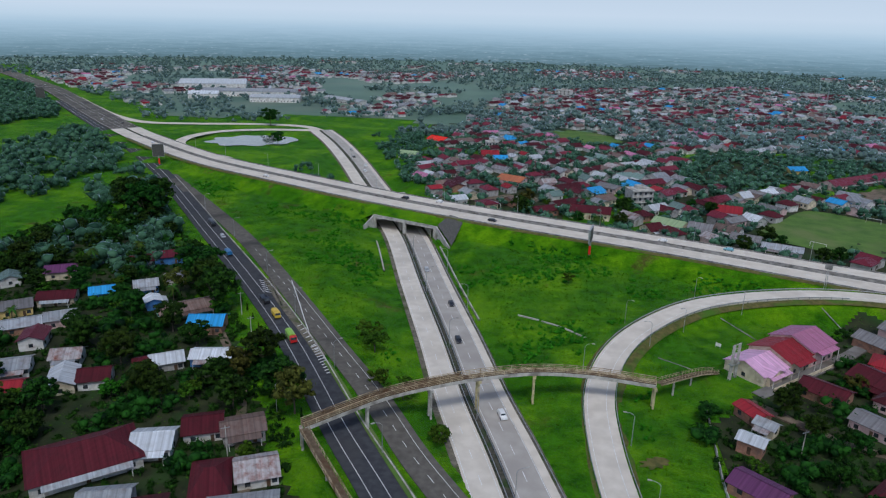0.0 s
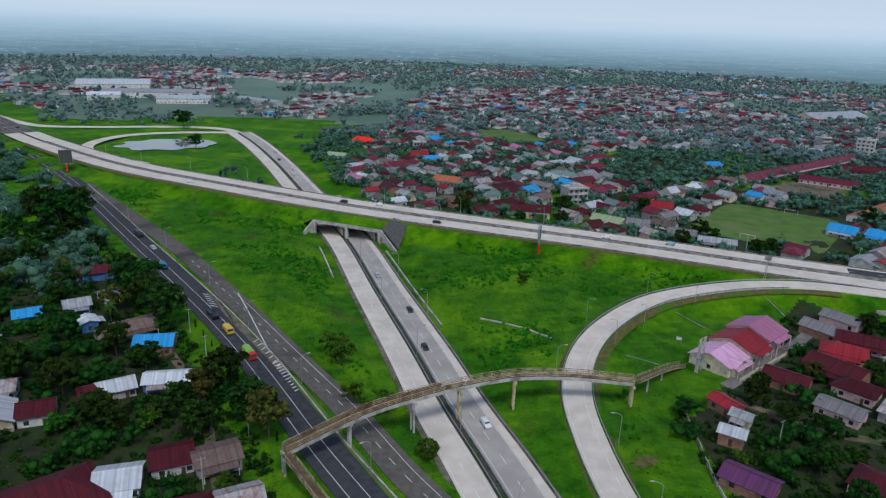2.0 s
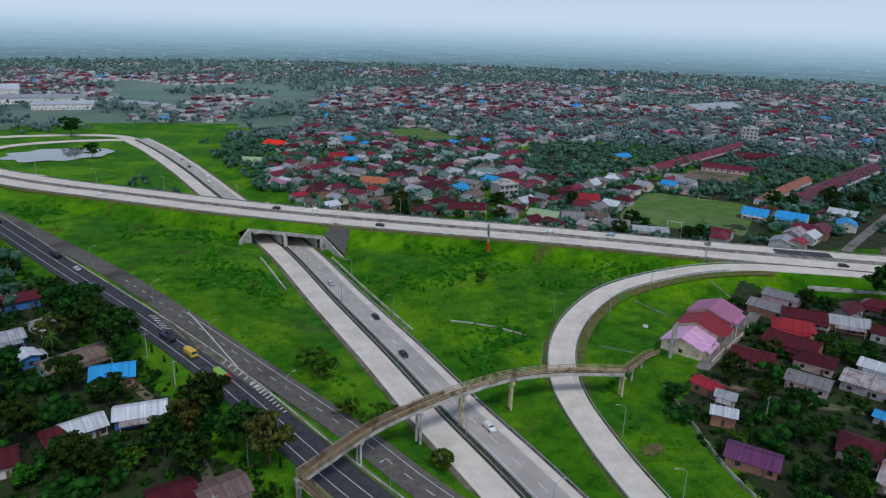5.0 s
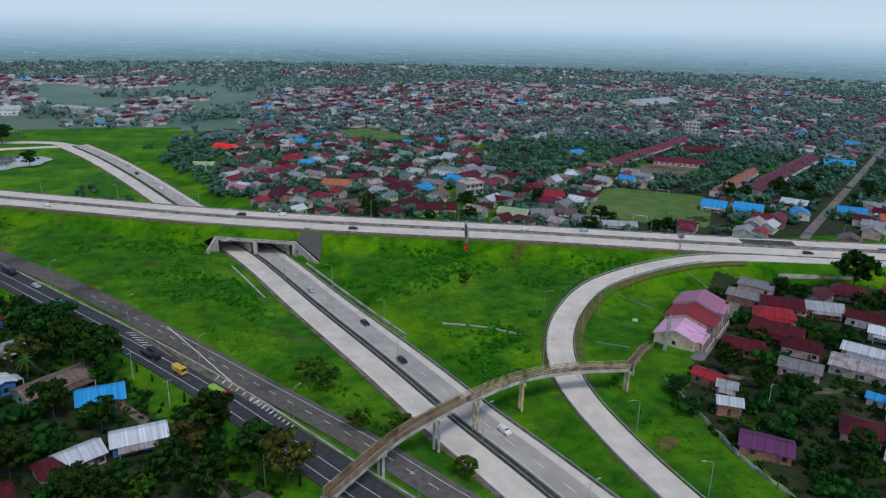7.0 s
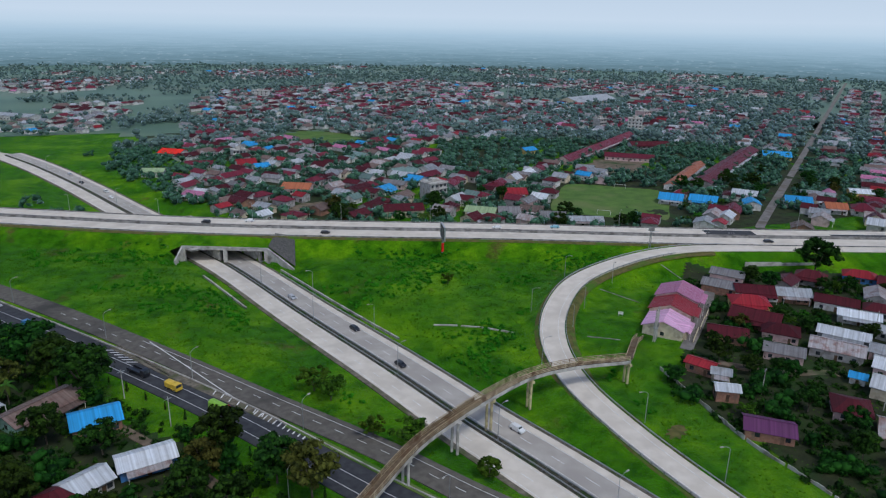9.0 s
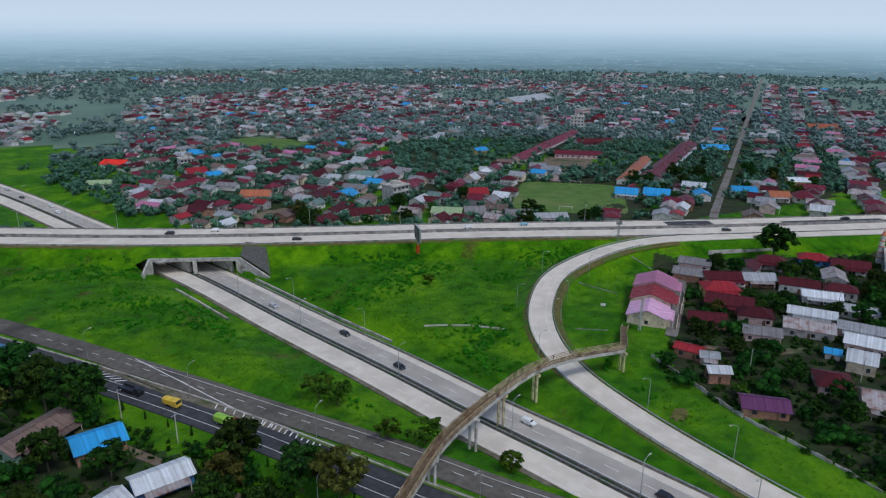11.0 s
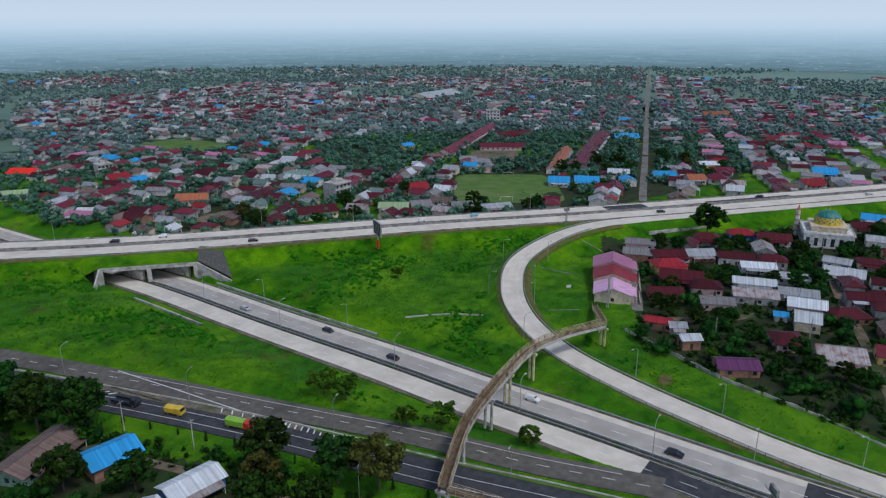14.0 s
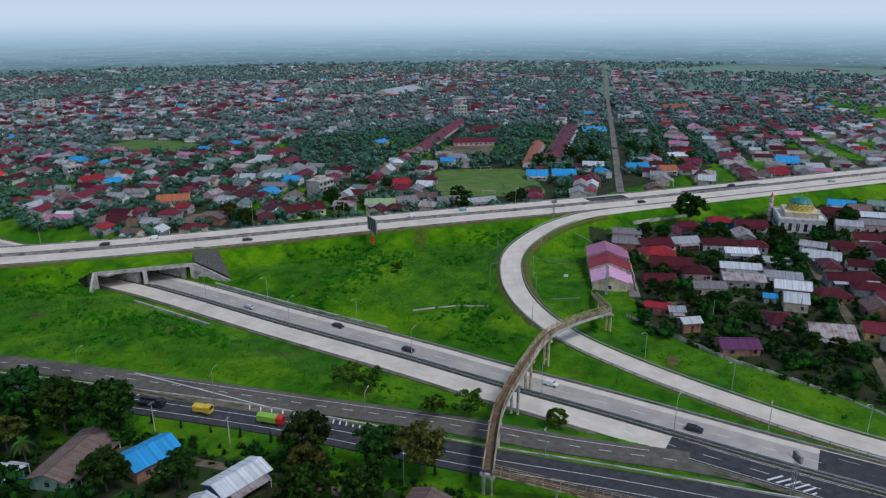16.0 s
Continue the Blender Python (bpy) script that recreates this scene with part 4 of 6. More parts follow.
for x in range(-260, 420, 42):
    q = offset(HIGHWAY, -HALF - 1.0)
    p = q[int(np.argmin(abs(q[:, 0] - x)))]
    street_lamp(p[0], p[1], p[2] - 0.4, 250, 8.5)


def billboard(x, y, z, ang, w, h, low, faces):
    bb = empty("billboard", pose(x, y, z, 0, 0, ang), "tall billboard on a red-based steel column", "billboard")
    link("column", *tube((0, 0, -1.5), (0, 0, low + 0.4), 0.42, 0.38, 10), M_STEEL, bb)
    link("base", *tube((0, 0, -1.0), (0, 0, 3.0), 0.62, 0.55, 10), ROOFS["scarlet"], bb, "red painted base")
    link("panel", *box(-w / 2, w / 2, -0.3, 0.3, low, low + h), M_STONE, bb, "weathered grey panel")
    link("frame", *merge(box(-w / 2 - 0.1, w / 2 + 0.1, -0.36, 0.36, low - 0.15, low), box(-w / 2 - 0.1, w / 2 + 0.1, -0.36, 0.36, low + h, low + h + 0.15), box(-w / 2 - 0.12, -w / 2, -0.36, 0.36, low, low + h), box(w / 2, w / 2 + 0.12, -0.36, 0.36, low, low + h)), M_STEEL, bb)
    for i in range(4):
        link("strut", *bar((-w / 2 + w * (i + 0.5) / 4, 0.3, low + 0.3), (-w / 2 + w * (i + 0.5) / 4, 0.9, low + h - 0.3), 0.1), M_STEEL, bb)


billboard(26.7, 292.0, 3.6, 79, 9.5, 6.0, 5.2, 1)
billboard(-262, 434, 1.5, 28, 7.5, 8.5, 4.2, 1)
billboard(-577, 724, 0.5, 35, 9, 12, 4.0, 1)


def sign_mast(x, y, z, ang, h, label):
    sm = empty("sign_mast", pose(x, y, z, 0, 0, ang), label, "sign mast")
    for sx, sy in ((-0.35, -0.35), (0.35, -0.35), (-0.35, 0.35), (0.35, 0.35)):
        link("upright", *bar((sx, sy, -0.8), (sx * 0.8, sy * 0.8, h), 0.12), M_STEEL, sm)
    for i in range(int(h)):
        link("lacing", *bar((-0.35, -0.35 if i % 2 else 0.35, i), (0.35, -0.35 if i % 2 else 0.35, i + 1), 0.07), M_STEEL, sm)
    link("cabinet", *box(-1.3, 1.3, -0.3, 0.3, h, h + 1.7), M_BARRIER, sm, "dark grey box at the top")
    link("arm", *bar((0, 0, h - 0.4), (3.2, 0, h - 0.2), 0.16), M_STEEL, sm)


sign_mast(114.6, 262.0, 5.6, -25, 7.5, "steel lattice mast with a sign box beside the highway")
sign_mast(1.5, 90.5, 0.0, 60, 8.5, "dark steel lattice mast between the roads")
board = empty("signboard", pose(64.5, 209.9, 0.2, 0, 0, -35), "small white signboard on two posts in the grass", "sign")
link("board", *box(-0.9, 0.9, -0.05, 0.05, 0.8, 1.9), WALLS["white"], board)
for s in (-0.7, 0.7):
    link("post", *box(s - 0.06, s + 0.06, -0.06, 0.06, -0.8, 0.9), M_STEEL, board)

# ---------------------------------------------------------------- houses
WORDS = {"maroon": "dark maroon", "wine": "wine-red", "red": "red", "rose": "pink", "lilac": "lilac-pink", "purple": "purple", "orange": "orange-red", "scarlet": "bright scarlet", "zinc": "grey zinc", "pale": "pale new zinc",
         "grey": "dark grey", "brown": "rusted brown", "rusty": "rust-striped zinc", "blue": "bright blue", "green": "pale green", "teal": "grey-green"}
WALLWORDS = {"white": "white", "cream": "cream", "yellow": "yellow", "pinkw": "pale pink", "greyw": "grey", "bluew": "blue", "greenw": "green", "brick": "raw brick"}


def gable(L, W, h, rise, eave=0.6, th=0.14, hip=0.0):
    """Two roof slopes (hipped at the ends by hip metres) with thickness, ridge along x."""
    x, y = L / 2 + eave, W / 2 + eave
    drop = rise * eave / (W / 2)
    top = [(-x, -y, h - drop), (x, -y, h - drop), (x, y, h - drop), (-x, y, h - drop), (-x + hip, 0, h + rise), (x - hip, 0, h + rise)]
    V = [(a, b, c + th) for a, b, c in top] + top
    F = [(0, 1, 5, 4), (2, 3, 4, 5), (7, 6, 10, 11), (9, 8, 11, 10)]
    F += [(1, 2, 5), (3, 0, 4), (8, 7, 11), (6, 9, 10)] if hip else [(1, 7, 11, 5), (5, 11, 8, 2), (3, 9, 10, 4), (4, 10, 6, 0)]
    F += [(0, 6, 7, 1), (2, 8, 9, 3)] + ([(1, 7, 8, 2), (3, 9, 6, 0)] if hip else [])
    return V, F


def walls(L, W, h, rise, hip):
    x, y = L / 2, W / 2
    V = [(-x, -y, -0.8), (x, -y, -0.8), (x, y, -0.8), (-x, y, -0.8), (-x, -y, h), (x, -y, h), (x, y, h), (-x, y, h)]
    F = [(0, 1, 5, 4), (1, 2, 6, 5), (2, 3, 7, 6), (3, 0, 4, 7)]
    if not hip:
        V += [(-x, 0, h + rise - 0.06), (x, 0, h + rise - 0.06)]
        F += [(5, 6, 9), (7, 4, 8)]
    return V, F


def lean_to(L, d, y, z0, z1, th=0.1):
    """A single slope from the wall at y out to y - d."""
    V = [(-L / 2, y, z1 + th), (L / 2, y, z1 + th), (L / 2, y - d, z0 + th), (-L / 2, y - d, z0 + th)]
    V += [(a, b, c - th) for a, b, c in V]
    return V, [(3, 2, 1, 0), (4, 5, 6, 7), (0, 1, 5, 4), (1, 2, 6, 5), (2, 3, 7, 6), (3, 0, 4, 7)]


def house(m, L, W, roof, wall, h=3.0, slope=0.42, hip=False, porch=0, extra=None, rng=random, group="", simple=False, name="house"):
    rise = W / 2 * slope
    hs = empty(name, m, f"{WALLWORDS[wall]} house with a {WORDS[roof]} roof", "house", group)
    link("wall", *walls(L, W, h, rise, hip), WALLS[wall], hs)
    link("roof", *gable(L, W, h, rise, hip=min(W / 2, L / 2 - 0.5) if hip else 0.0), ROOFS[roof], hs, f"{WORDS[roof]} roof")
    if not hip:
        link("ridge_cap", *bar((-L / 2 - 0.6, 0, h + rise + 0.16), (L / 2 + 0.6, 0, h + rise + 0.16), 0.35, 0.1), ROOFS[roof], hs)
    n = max(1, int(L / 4))
    for s in (-1, 1):
        for k in range(n):
            if simple and s > 0 and k:
                continue
            x = (k + 0.5) * L / n - L / 2
            if s < 0 and k == n // 2:
                link("door", *box(x - 0.45, x + 0.45, s * W / 2 - 0.05, s * W / 2 + 0.05, 0.1, 2.15), M_DOOR, hs)
                if n == 1:
                    continue
                x += 1.3
            link("window", *box(x - 0.6, x + 0.6, s * W / 2 - 0.04, s * W / 2 + 0.04, 1.0, 2.2), M_GLASS, hs)
    if not simple:
        for s in (-1, 1):
            link("window", *box(s * L / 2 - 0.04, s * L / 2 + 0.04, -0.6, 0.6, 1.0, 2.2), M_GLASS, hs)
    if porch:
        link("porch_roof", *lean_to(L * 0.8, 2.4, -W / 2, h - 0.9, h - 0.25), ROOFS[extra or roof], hs)
        for s in (-1, 1):
            link("porch_post", *box(s * L * 0.38 - 0.08, s * L * 0.38 + 0.08, -W / 2 - 2.3, -W / 2 - 2.14, -0.6, h - 0.85), WALLS["white"], hs)
    return hs


TERRACE = (67.5, 190.5)
TPOS = (64.2, 189.7)
PLACED = []   # centre and radius of every house, to keep trees and others clear


def wall_of(roof, rng):
    return {"blue": "white", "rose": "cream", "lilac": "pinkw", "scarlet": "white"}.get(roof) or rng.choice(["white", "white", "cream", "greyw", "brick", "pinkw", "white", "greyw", "white", "yellow" if rng.random() < 0.3 else "cream"])


def rows(data, group, seed, z=0.0, h=3.1):
    rng = random.Random(seed)
    for x, y, a, L, W, roof, *rest in data:
        wall = rest[0] if rest else wall_of(roof, rng)
        hip = roof in ("maroon", "wine", "red") and L < 1.6 * W and rng.random() < 0.4
        hh = h + rng.uniform(-0.3, 0.5)
        if L < W and not hip:
            L, W, a = W, L, a + 90
        house(pose(x, y, z, 0, 0, a), max(L, 3.5), W, roof, wall, hh, rng.uniform(0.3, 0.48), hip, rng.random() < 0.5, rng.choice([None, "zinc", "rusty"]), rng, group)
        PLACED.append((x, y, 0.5 * math.hypot(L, W)))


rows([(-96.5, 116.5, 41, 23, 15, "maroon", "white"), (-84, 125, 17, 9, 9, "pale", "white"), (-76, 134, 24, 9, 9, "maroon"), (-66, 135, 29, 10, 8, "brown"), (-56, 120, 27, 9, 9, "rusty"), (-64, 114, 23, 8, 13, "maroon"),
      (-82, 103, 19, 10, 8, "zinc"), (-116, 103, 35, 9, 12, "pale"), (-125, 148, 28, 7, 11, "pale", "cream"), (-133, 161, 21, 8, 7, "rusty")], "houses beside the old road", 1)
rows([(-144, 153, 28, 8, 8, "zinc"), (-136, 140, 24, 8, 8, "red"), (-117, 151, 23, 8, 8, "maroon", "white"), (-103, 164, 33, 9, 7, "pale"), (-91, 169.6, 12, 12, 7, "pale", "bluew"),
      (-117, 202, 42, 19, 9, "brown", "greenw"), (-162, 178, 37, 11, 8, "zinc", "brick"), (-174, 190, 39, 10, 9, "grey", "yellow"), (-153, 185, 35, 9, 8, "zinc"), (-154, 209, 32, 8, 7, "blue", "bluew"), (-142, 218, 33, 8, 8, "zinc", "bluew")], "houses beside the old road", 2)
rows([(-136, 228, 42, 6, 6, "zinc"), (-159, 243, 37, 8, 8, "maroon"), (-151, 250, 31, 11, 8, "wine", "bluew"), (-182, 225, 28, 11, 8, "purple"), (-166, 201, 23, 12, 8, "maroon"), (-151, 170, 23, 7, 9, "wine"), (-131, 204, 39, 5, 6, "pale", "bluew"),
      (-108, 160, 34, 5, 7, "maroon"), (-196, 214, 41, 7, 8, "teal"), (-103.5, 191, 12, 11, 9, "blue", "brick"), (-53, 106, 21, 14, 8, "zinc"), (-73, 101, 24, 10, 8, "maroon"), (-200, 182, 30, 10, 8, "zinc"), (-188, 160, 30, 10, 8, "maroon"), (-165, 150, 30, 9, 8, "pale")], "houses beside the old road", 3)
rows([(126, 210, -30, 16, 9, "maroon"), (137, 203, -30, 12, 8, "zinc"), (115, 202, -31, 13, 9, "red", "yellow"), (88, 183, -40, 12, 9, "maroon"), (106, 178, -46, 11, 9, "maroon"), (182, 211, -48, 12, 8, "red", "bluew"), (146, 191, -50, 14, 8, "maroon"),
      (143, 179, -48, 13, 7, "pale"), (143, 164, -57, 12, 7, "zinc"), (113, 162, -51, 15, 10, "rusty"), (124, 169, -53, 15, 7, "pale"), (127, 153, -57, 13, 8, "zinc")], "houses inside the road bend", 4)
rows([(118, 145, -58, 12, 8, "pale"), (103, 146, -54, 4, 4, "blue"), (86, 134, -44, 9, 10, "maroon", "pinkw"), (88, 119, -50, 13, 11, "rusty"), (164, 154, -65, 14, 9, "pale"), (186, 153, -62, 11, 8, "maroon"), (122, 133, -34, 13, 9, "maroon"),
      (102, 108, -58, 12, 8, "wine", "yellow"), (57, 133.5, -40, 11.5, 7.5, "purple", "brick"), (60, 152, -31, 6, 4.5, "pale"), (64, 167, -60, 8, 5, "red"), (66, 161, -40, 5, 4, "zinc")], "houses inside the road bend", 5)
rows([(261, 185, -62, 13, 9, "blue"), (242, 181, -53, 13, 9, "maroon"), (250, 163, -55, 16, 8, "pale"), (207, 150, -58, 15, 9, "maroon"), (177, 163, -71, 10, 8, "zinc"), (186, 197, -50, 14, 9, "maroon"), (134, 117, -56, 9, 8, "wine"),
      (166, 139, -57, 10, 8, "maroon"), (278, 172, -60, 12, 8, "teal"), (204, 128, -50, 14, 9, "maroon"), (162, 114, -45, 13, 9, "zinc"), (241, 144, -60, 14, 9, "red"), (150, 132, -50, 10, 8, "maroon"), (222, 166, -60, 11, 8, "zinc")], "houses inside the road bend", 6)
for k, (L, W, roof, wall, h) in enumerate(((12.5, 13.0, "lilac", "cream", 3.7), (11.5, 14.0, "red", "cream", 5.1), (12.5, 14.5, "rose", "pinkw", 6.0))):
    x, y = TERRACE[0] + (6.2 + 12.0 * k) * math.cos(radians(42)), TERRACE[1] + (6.2 + 12.0 * k) * math.sin(radians(42))
    th_ = house(pose(x, y, 0, 0, 0, 42), L, W, roof, wall, h, 0.36, False, 1, roof, random.Random(5), "terrace of tall pink and red houses")
    PLACED.append((x, y, 9))
    if k == 0:
        # the gabled bay towards the lane
        turn = Matrix.Translation((-1.5, -5.2, 0)) @ Matrix.Rotation(radians(90), 4, "Z")
        for nm, (vv, ff), mm in (("bay_wall", walls(5.0, 6.5, h + 0.1, 1.5, False), WALLS[wall]), ("bay_roof", gable(5.0, 6.5, h + 0.1, 1.5), ROOFS[roof])):
            link(nm, [turn @ Vector(p) for p in vv], ff, mm, th_)
    link("yard_wall", *box(-L / 2, L / 2, -W / 2 - 3.6, -W / 2 - 3.4, -0.5, 1.5), WALLS["cream"], th_)
# landmarks of the village beyond the highway
rows([(-86, 577, -35, 18, 14, "scarlet"), (-98, 505, -14, 14, 10, "green", "white"), (-69, 525, -9, 18, 11, "wine"), (-29, 506, 17, 10, 10, "blue"), (-38, 521, 9, 13, 10, "red"), (71, 351, -35, 16, 11, "green", "cream"), (85, 346, -20, 11, 11, "grey"),
      (98, 344, -34, 12, 10, "brown"), (106, 385, -15, 16, 12, "red", "yellow"), (31, 366, -8, 21, 13, "maroon"), (-15, 433, -26, 17, 13, "orange"), (457, 871, 25, 95, 34, "zinc"), (196, 688, -35, 11, 9, "teal")], "village houses", 7, 0.3, 3.4)
rows([(254, 521, 38, 165, 12, "wine", "pinkw"), (250, 472, -35, 37, 13, "wine", "pinkw"), (301, 517, -14, 34, 13, "maroon"), (250, 404, 39, 95, 8, "orange"), (304, 423, 36, 165, 13, "wine"), (192, 346, -43, 13, 12, "blue"), (209, 338, -45, 15, 14, "blue"),
      (230, 322, -35, 9, 11, "blue"), (260, 317, -39, 14, 12, "blue")], "village houses", 8, 0.3, 3.4)
rows([(577, 493, -35, 30, 22, "orange", "cream"), (270, 300, -35, 11, 11, "orange"), (282, 292, -47, 11, 11, "wine"), (320, 325, -35, 13, 11, "pale", "yellow"), (373, 446, -35, 21, 14, "blue", "yellow"), (103, 330, -25, 13, 8, "grey"),
      (116, 318, -20, 17, 8, "zinc"), (473, 478, -50, 25, 15, "zinc"), (319, 250, -20, 16, 11, "red"), (360, 262, -50, 15, 12, "blue"), (184, 518, 20, 13, 10, "blue", "yellow")], "village houses", 9, 0.3, 3.4)
# factory beyond the loop road
for x, y, a, L, W, roof, h in ((-470, 940, 20, 90, 45, "pale", 9), (-385, 870, 12, 120, 26, "zinc", 7), (-330, 820, 12, 60, 24, "pale", 6), (-430, 830, 20, 36, 24, "pale", 6), (-245, 835, -35, 70, 16, "zinc", 5)):
    house(pose(x, y, 0, 0, 0, a), L, W, roof, "white", h, 0.22, False, 0, None, random.Random(3), "factory halls", True, "factory_hall")
    PLACED.append((x, y, 40))


def block_tower(x, y, a, L, W, n, wall, label):
    b = empty("tall_house", pose(x, y, 0, 0, 0, a), label, "building")
    h = 3.3 * n
    link("wall", *box(-L / 2, L / 2, -W / 2, W / 2, -0.8, h), WALLS[wall], b)
    link("roof", *merge(box(-L / 2 - 0.3, L / 2 + 0.3, -W / 2 - 0.3, W / 2 + 0.3, h, h + 0.3), box(-L / 5, L / 5, -W / 5, W / 5, h + 0.3, h + 2.2)), M_WALLC, b)
    for f in range(n):
        link("floor_band", *box(-L / 2 - 0.25, L / 2 + 0.25, -W / 2 - 0.9, -W / 2 - 0.05, 3.3 * f + 2.9, 3.3 * f + 3.1), M_WALLC, b)
        for s in (-1, 1):
            for k in range(4):
                x0 = -L / 2 + (k + 0.5) * L / 4
                link("window", *box(x0 - 0.7, x0 + 0.7, s * W / 2 - 0.05, s * W / 2 + 0.05, 3.3 * f + 0.9, 3.3 * f + 2.4), M_GLASS, b)
    PLACED.append((x, y, L / 2))


block_tower(60, 398, 20, 13, 10, 3, "greyw", "unfinished grey concrete house of three storeys")
block_tower(353, 611, -35, 14, 9, 4, "white", "tall white windowed building with a flat roof")
block_tower(25, 1010, -20, 22, 12, 3, "white", "white three-storey building with a flat roof")
block_tower(420, 690, 20, 14, 12, 3, "pinkw", "pale pink three-storey building")
block_tower(-40, 560, 10, 10, 8, 2, "white", "white two-storey house with a flat roof")
block_tower(330, 640, 20, 11, 9, 3, "greyw", "grey three-storey house with a flat roof")


def mosque():
    mq = empty("mosque", pose(208, 184, 0, 0, 0, -56) @ Matrix.Scale(0.86, 4), "white mosque with a green and gold dome and a minaret", "mosque")
    link("hall", *merge(box(-12, 12, -12, 12, -0.8, 8.0), box(-12.5, 12.5, -12.5, 12.5, 7.7, 8.2)), WALLS["white"], mq)
    link("upper_hall", *merge(box(-8.5, 8.5, -8.5, 8.5, 8.2, 11.0), box(-9, 9, -9, 9, 10.7, 11.2)), WALLS["cream"], mq)
    for s in (-1, 1):
        for k in range(6):
            x = -10 + 4 * k
            for f, n in ((lambda a, b, c, d, e, g: box(a, b, c, d, e, g), "x"), (lambda a, b, c, d, e, g: box(c, d, a, b, e, g), "y")):
                link("arch_window", *f(x - 0.9, x + 0.9, s * 12 - 0.08, s * 12 + 0.08, 1.2, 5.6), M_GLASS, mq)
        for k in range(24):
            x = -11.6 + k
            link("parapet_block", *box(x - 0.3, x + 0.3, s * 12.2 - 0.15, s * 12.2 + 0.15, 8.2, 9.0), WALLS["white"], mq)
            link("parapet_block", *box(s * 12.2 - 0.15, s * 12.2 + 0.15, x - 0.3, x + 0.3, 8.2, 9.0), WALLS["white"], mq)
    teal = mat("dome_green", (0.03, 0.16, 0.14), (0.06, 0.24, 0.20), 0.8, 0.45, third=(0.02, 0.11, 0.10), third_scale=0.5)
    gold = mat("dome_gold", (0.55, 0.36, 0.03), (0.72, 0.50, 0.06), 0.8, 0.5)
    n, rings = 32, 12
    prof = [(7.0 * math.cos(u * math.pi / 2) ** 0.85, 11.2 + 7.4 * math.sin(u * math.pi / 2)) for u in np.linspace(0, 0.97, rings)]
    V = [(r * math.cos(2 * math.pi * k / n), r * math.sin(2 * math.pi * k / n), z) for r, z in prof for k in range(n)]
    for low, high, mm, nm in ((0, 5, gold, "dome_lower"), (4, rings, teal, "dome_upper")):
        F = []
        for j in range(low, high - 1):
            for k in range(n):
                F.append((j * n + k, j * n + (k + 1) % n, (j + 1) * n + (k + 1) % n, (j + 1) * n + k))
        sc = 1.0 if nm == "dome_upper" else 0.995
        link(nm, [(x * sc, y * sc, z) for x, y, z in V], F, mm, mq, smooth=True)
    for k in range(16):
        for j in range(3):
            a = 2 * math.pi * (k + 0.5 * (j % 2)) / 16
            (r0, z0), (r1, z1) = prof[j + 1], prof[j + 2]
            def at(aa, r, z): return Vector((r * 1.02 * math.cos(aa), r * 1.02 * math.sin(aa), z))
            link("dome_diamond", [at(a - 0.1, (r0 + r1) / 2, (z0 + z1) / 2), at(a, r0, z0), at(a + 0.1, (r0 + r1) / 2, (z0 + z1) / 2), at(a, r1, z1)], [(0, 1, 2, 3)], teal, mq)
    link("finial", *merge(tube((0, 0, 18.4), (0, 0, 21), 0.16, 0.05), tube((0, 0, 19.4), (0, 0, 19.9), 0.3, 0.3)), gold, mq)
    redw = mat("minaret_red", (0.40, 0.12, 0.07), (0.55, 0.2, 0.12), 1.0, 0.8)
    for k in range(5):
        link("minaret_stage", *tube((-13.5, 12.5, 3.0 * k - 0.5), (-13.5, 12.5, 3.0 * k + 2.6), 1.5 - 0.1 * k, 1.45 - 0.1 * k, 8), WALLS["white"], mq)
        link("minaret_band", *tube((-13.5, 12.5, 3.0 * k + 2.5), (-13.5, 12.5, 3.0 * k + 3.0), 1.75 - 0.1 * k, 1.75 - 0.1 * k, 8), redw, mq)
    link("minaret_cap", *merge(tube((-13.5, 12.5, 15), (-13.5, 12.5, 17.5), 1.0, 0.15, 10)), redw, mq)
    PLACED.append((206, 184, 17))


mosque()

# filler houses of the village: a few patterns, set along the lanes
HOUSE_ROOFS = ["maroon"] * 12 + ["wine"] * 7 + ["zinc"] * 4 + ["pale"] * 4 + ["red"] + ["grey"] * 3 + ["brown"] * 3 + ["rusty", "rusty", "blue", "teal", "rose"]
protos = []
rng = random.Random(11)
for i, roof in enumerate(HOUSE_ROOFS):
    L, W = rng.uniform(8.5, 14), rng.uniform(7, 9.5)
    hp = house(pose(0, 0, -60), L, W, roof, wall_of(roof, rng), rng.uniform(2.9, 3.6), rng.uniform(0.32, 0.5), roof in ("maroon", "wine", "red") and i % 2 == 0, rng.random() < 0.35, rng.choice([None, "zinc", "pale"]), rng, "village houses", True)
    protos.append((hp, L, W, roof))
used = set()
U = Vector((0.781, 0.625))
Vd = Vector((-0.625, 0.781))
FARH = {}
far_walls = ([], [])
cells = []
for iu in range(-80, 130):
    for iv in range(-70, 110):
        u = iu * 15.5 + (4 if iv % 2 else 0)
        v = iv * (13.0 + 4.0 * (iv % 2))
        cells.append((202 + U.x * u + Vd.x * v, 285 + U.y * u + Vd.y * v))
cells = np.array(cells)
cells = cells + np.random.RandomState(3).uniform(-2.5, 2.5, cells.shape)
dist = np.hypot(cells[:, 0], cells[:, 1] - 100)
cells = cells[(dist < 1600) & (cells[:, 1] > 80)]
dh, _, sh, _ = near(cells, HIGHWAY)
dt_, _, _, _ = near(cells, TOLL)
ds, _, _, _ = near(cells, STREET)
dl, _, _, _ = near(cells, LOOP)
du, _, _, _ = near(cells, UPPER)
dr, _, _, _ = near(cells, RAMP)
do, _, so, _ = near(cells, OLD)
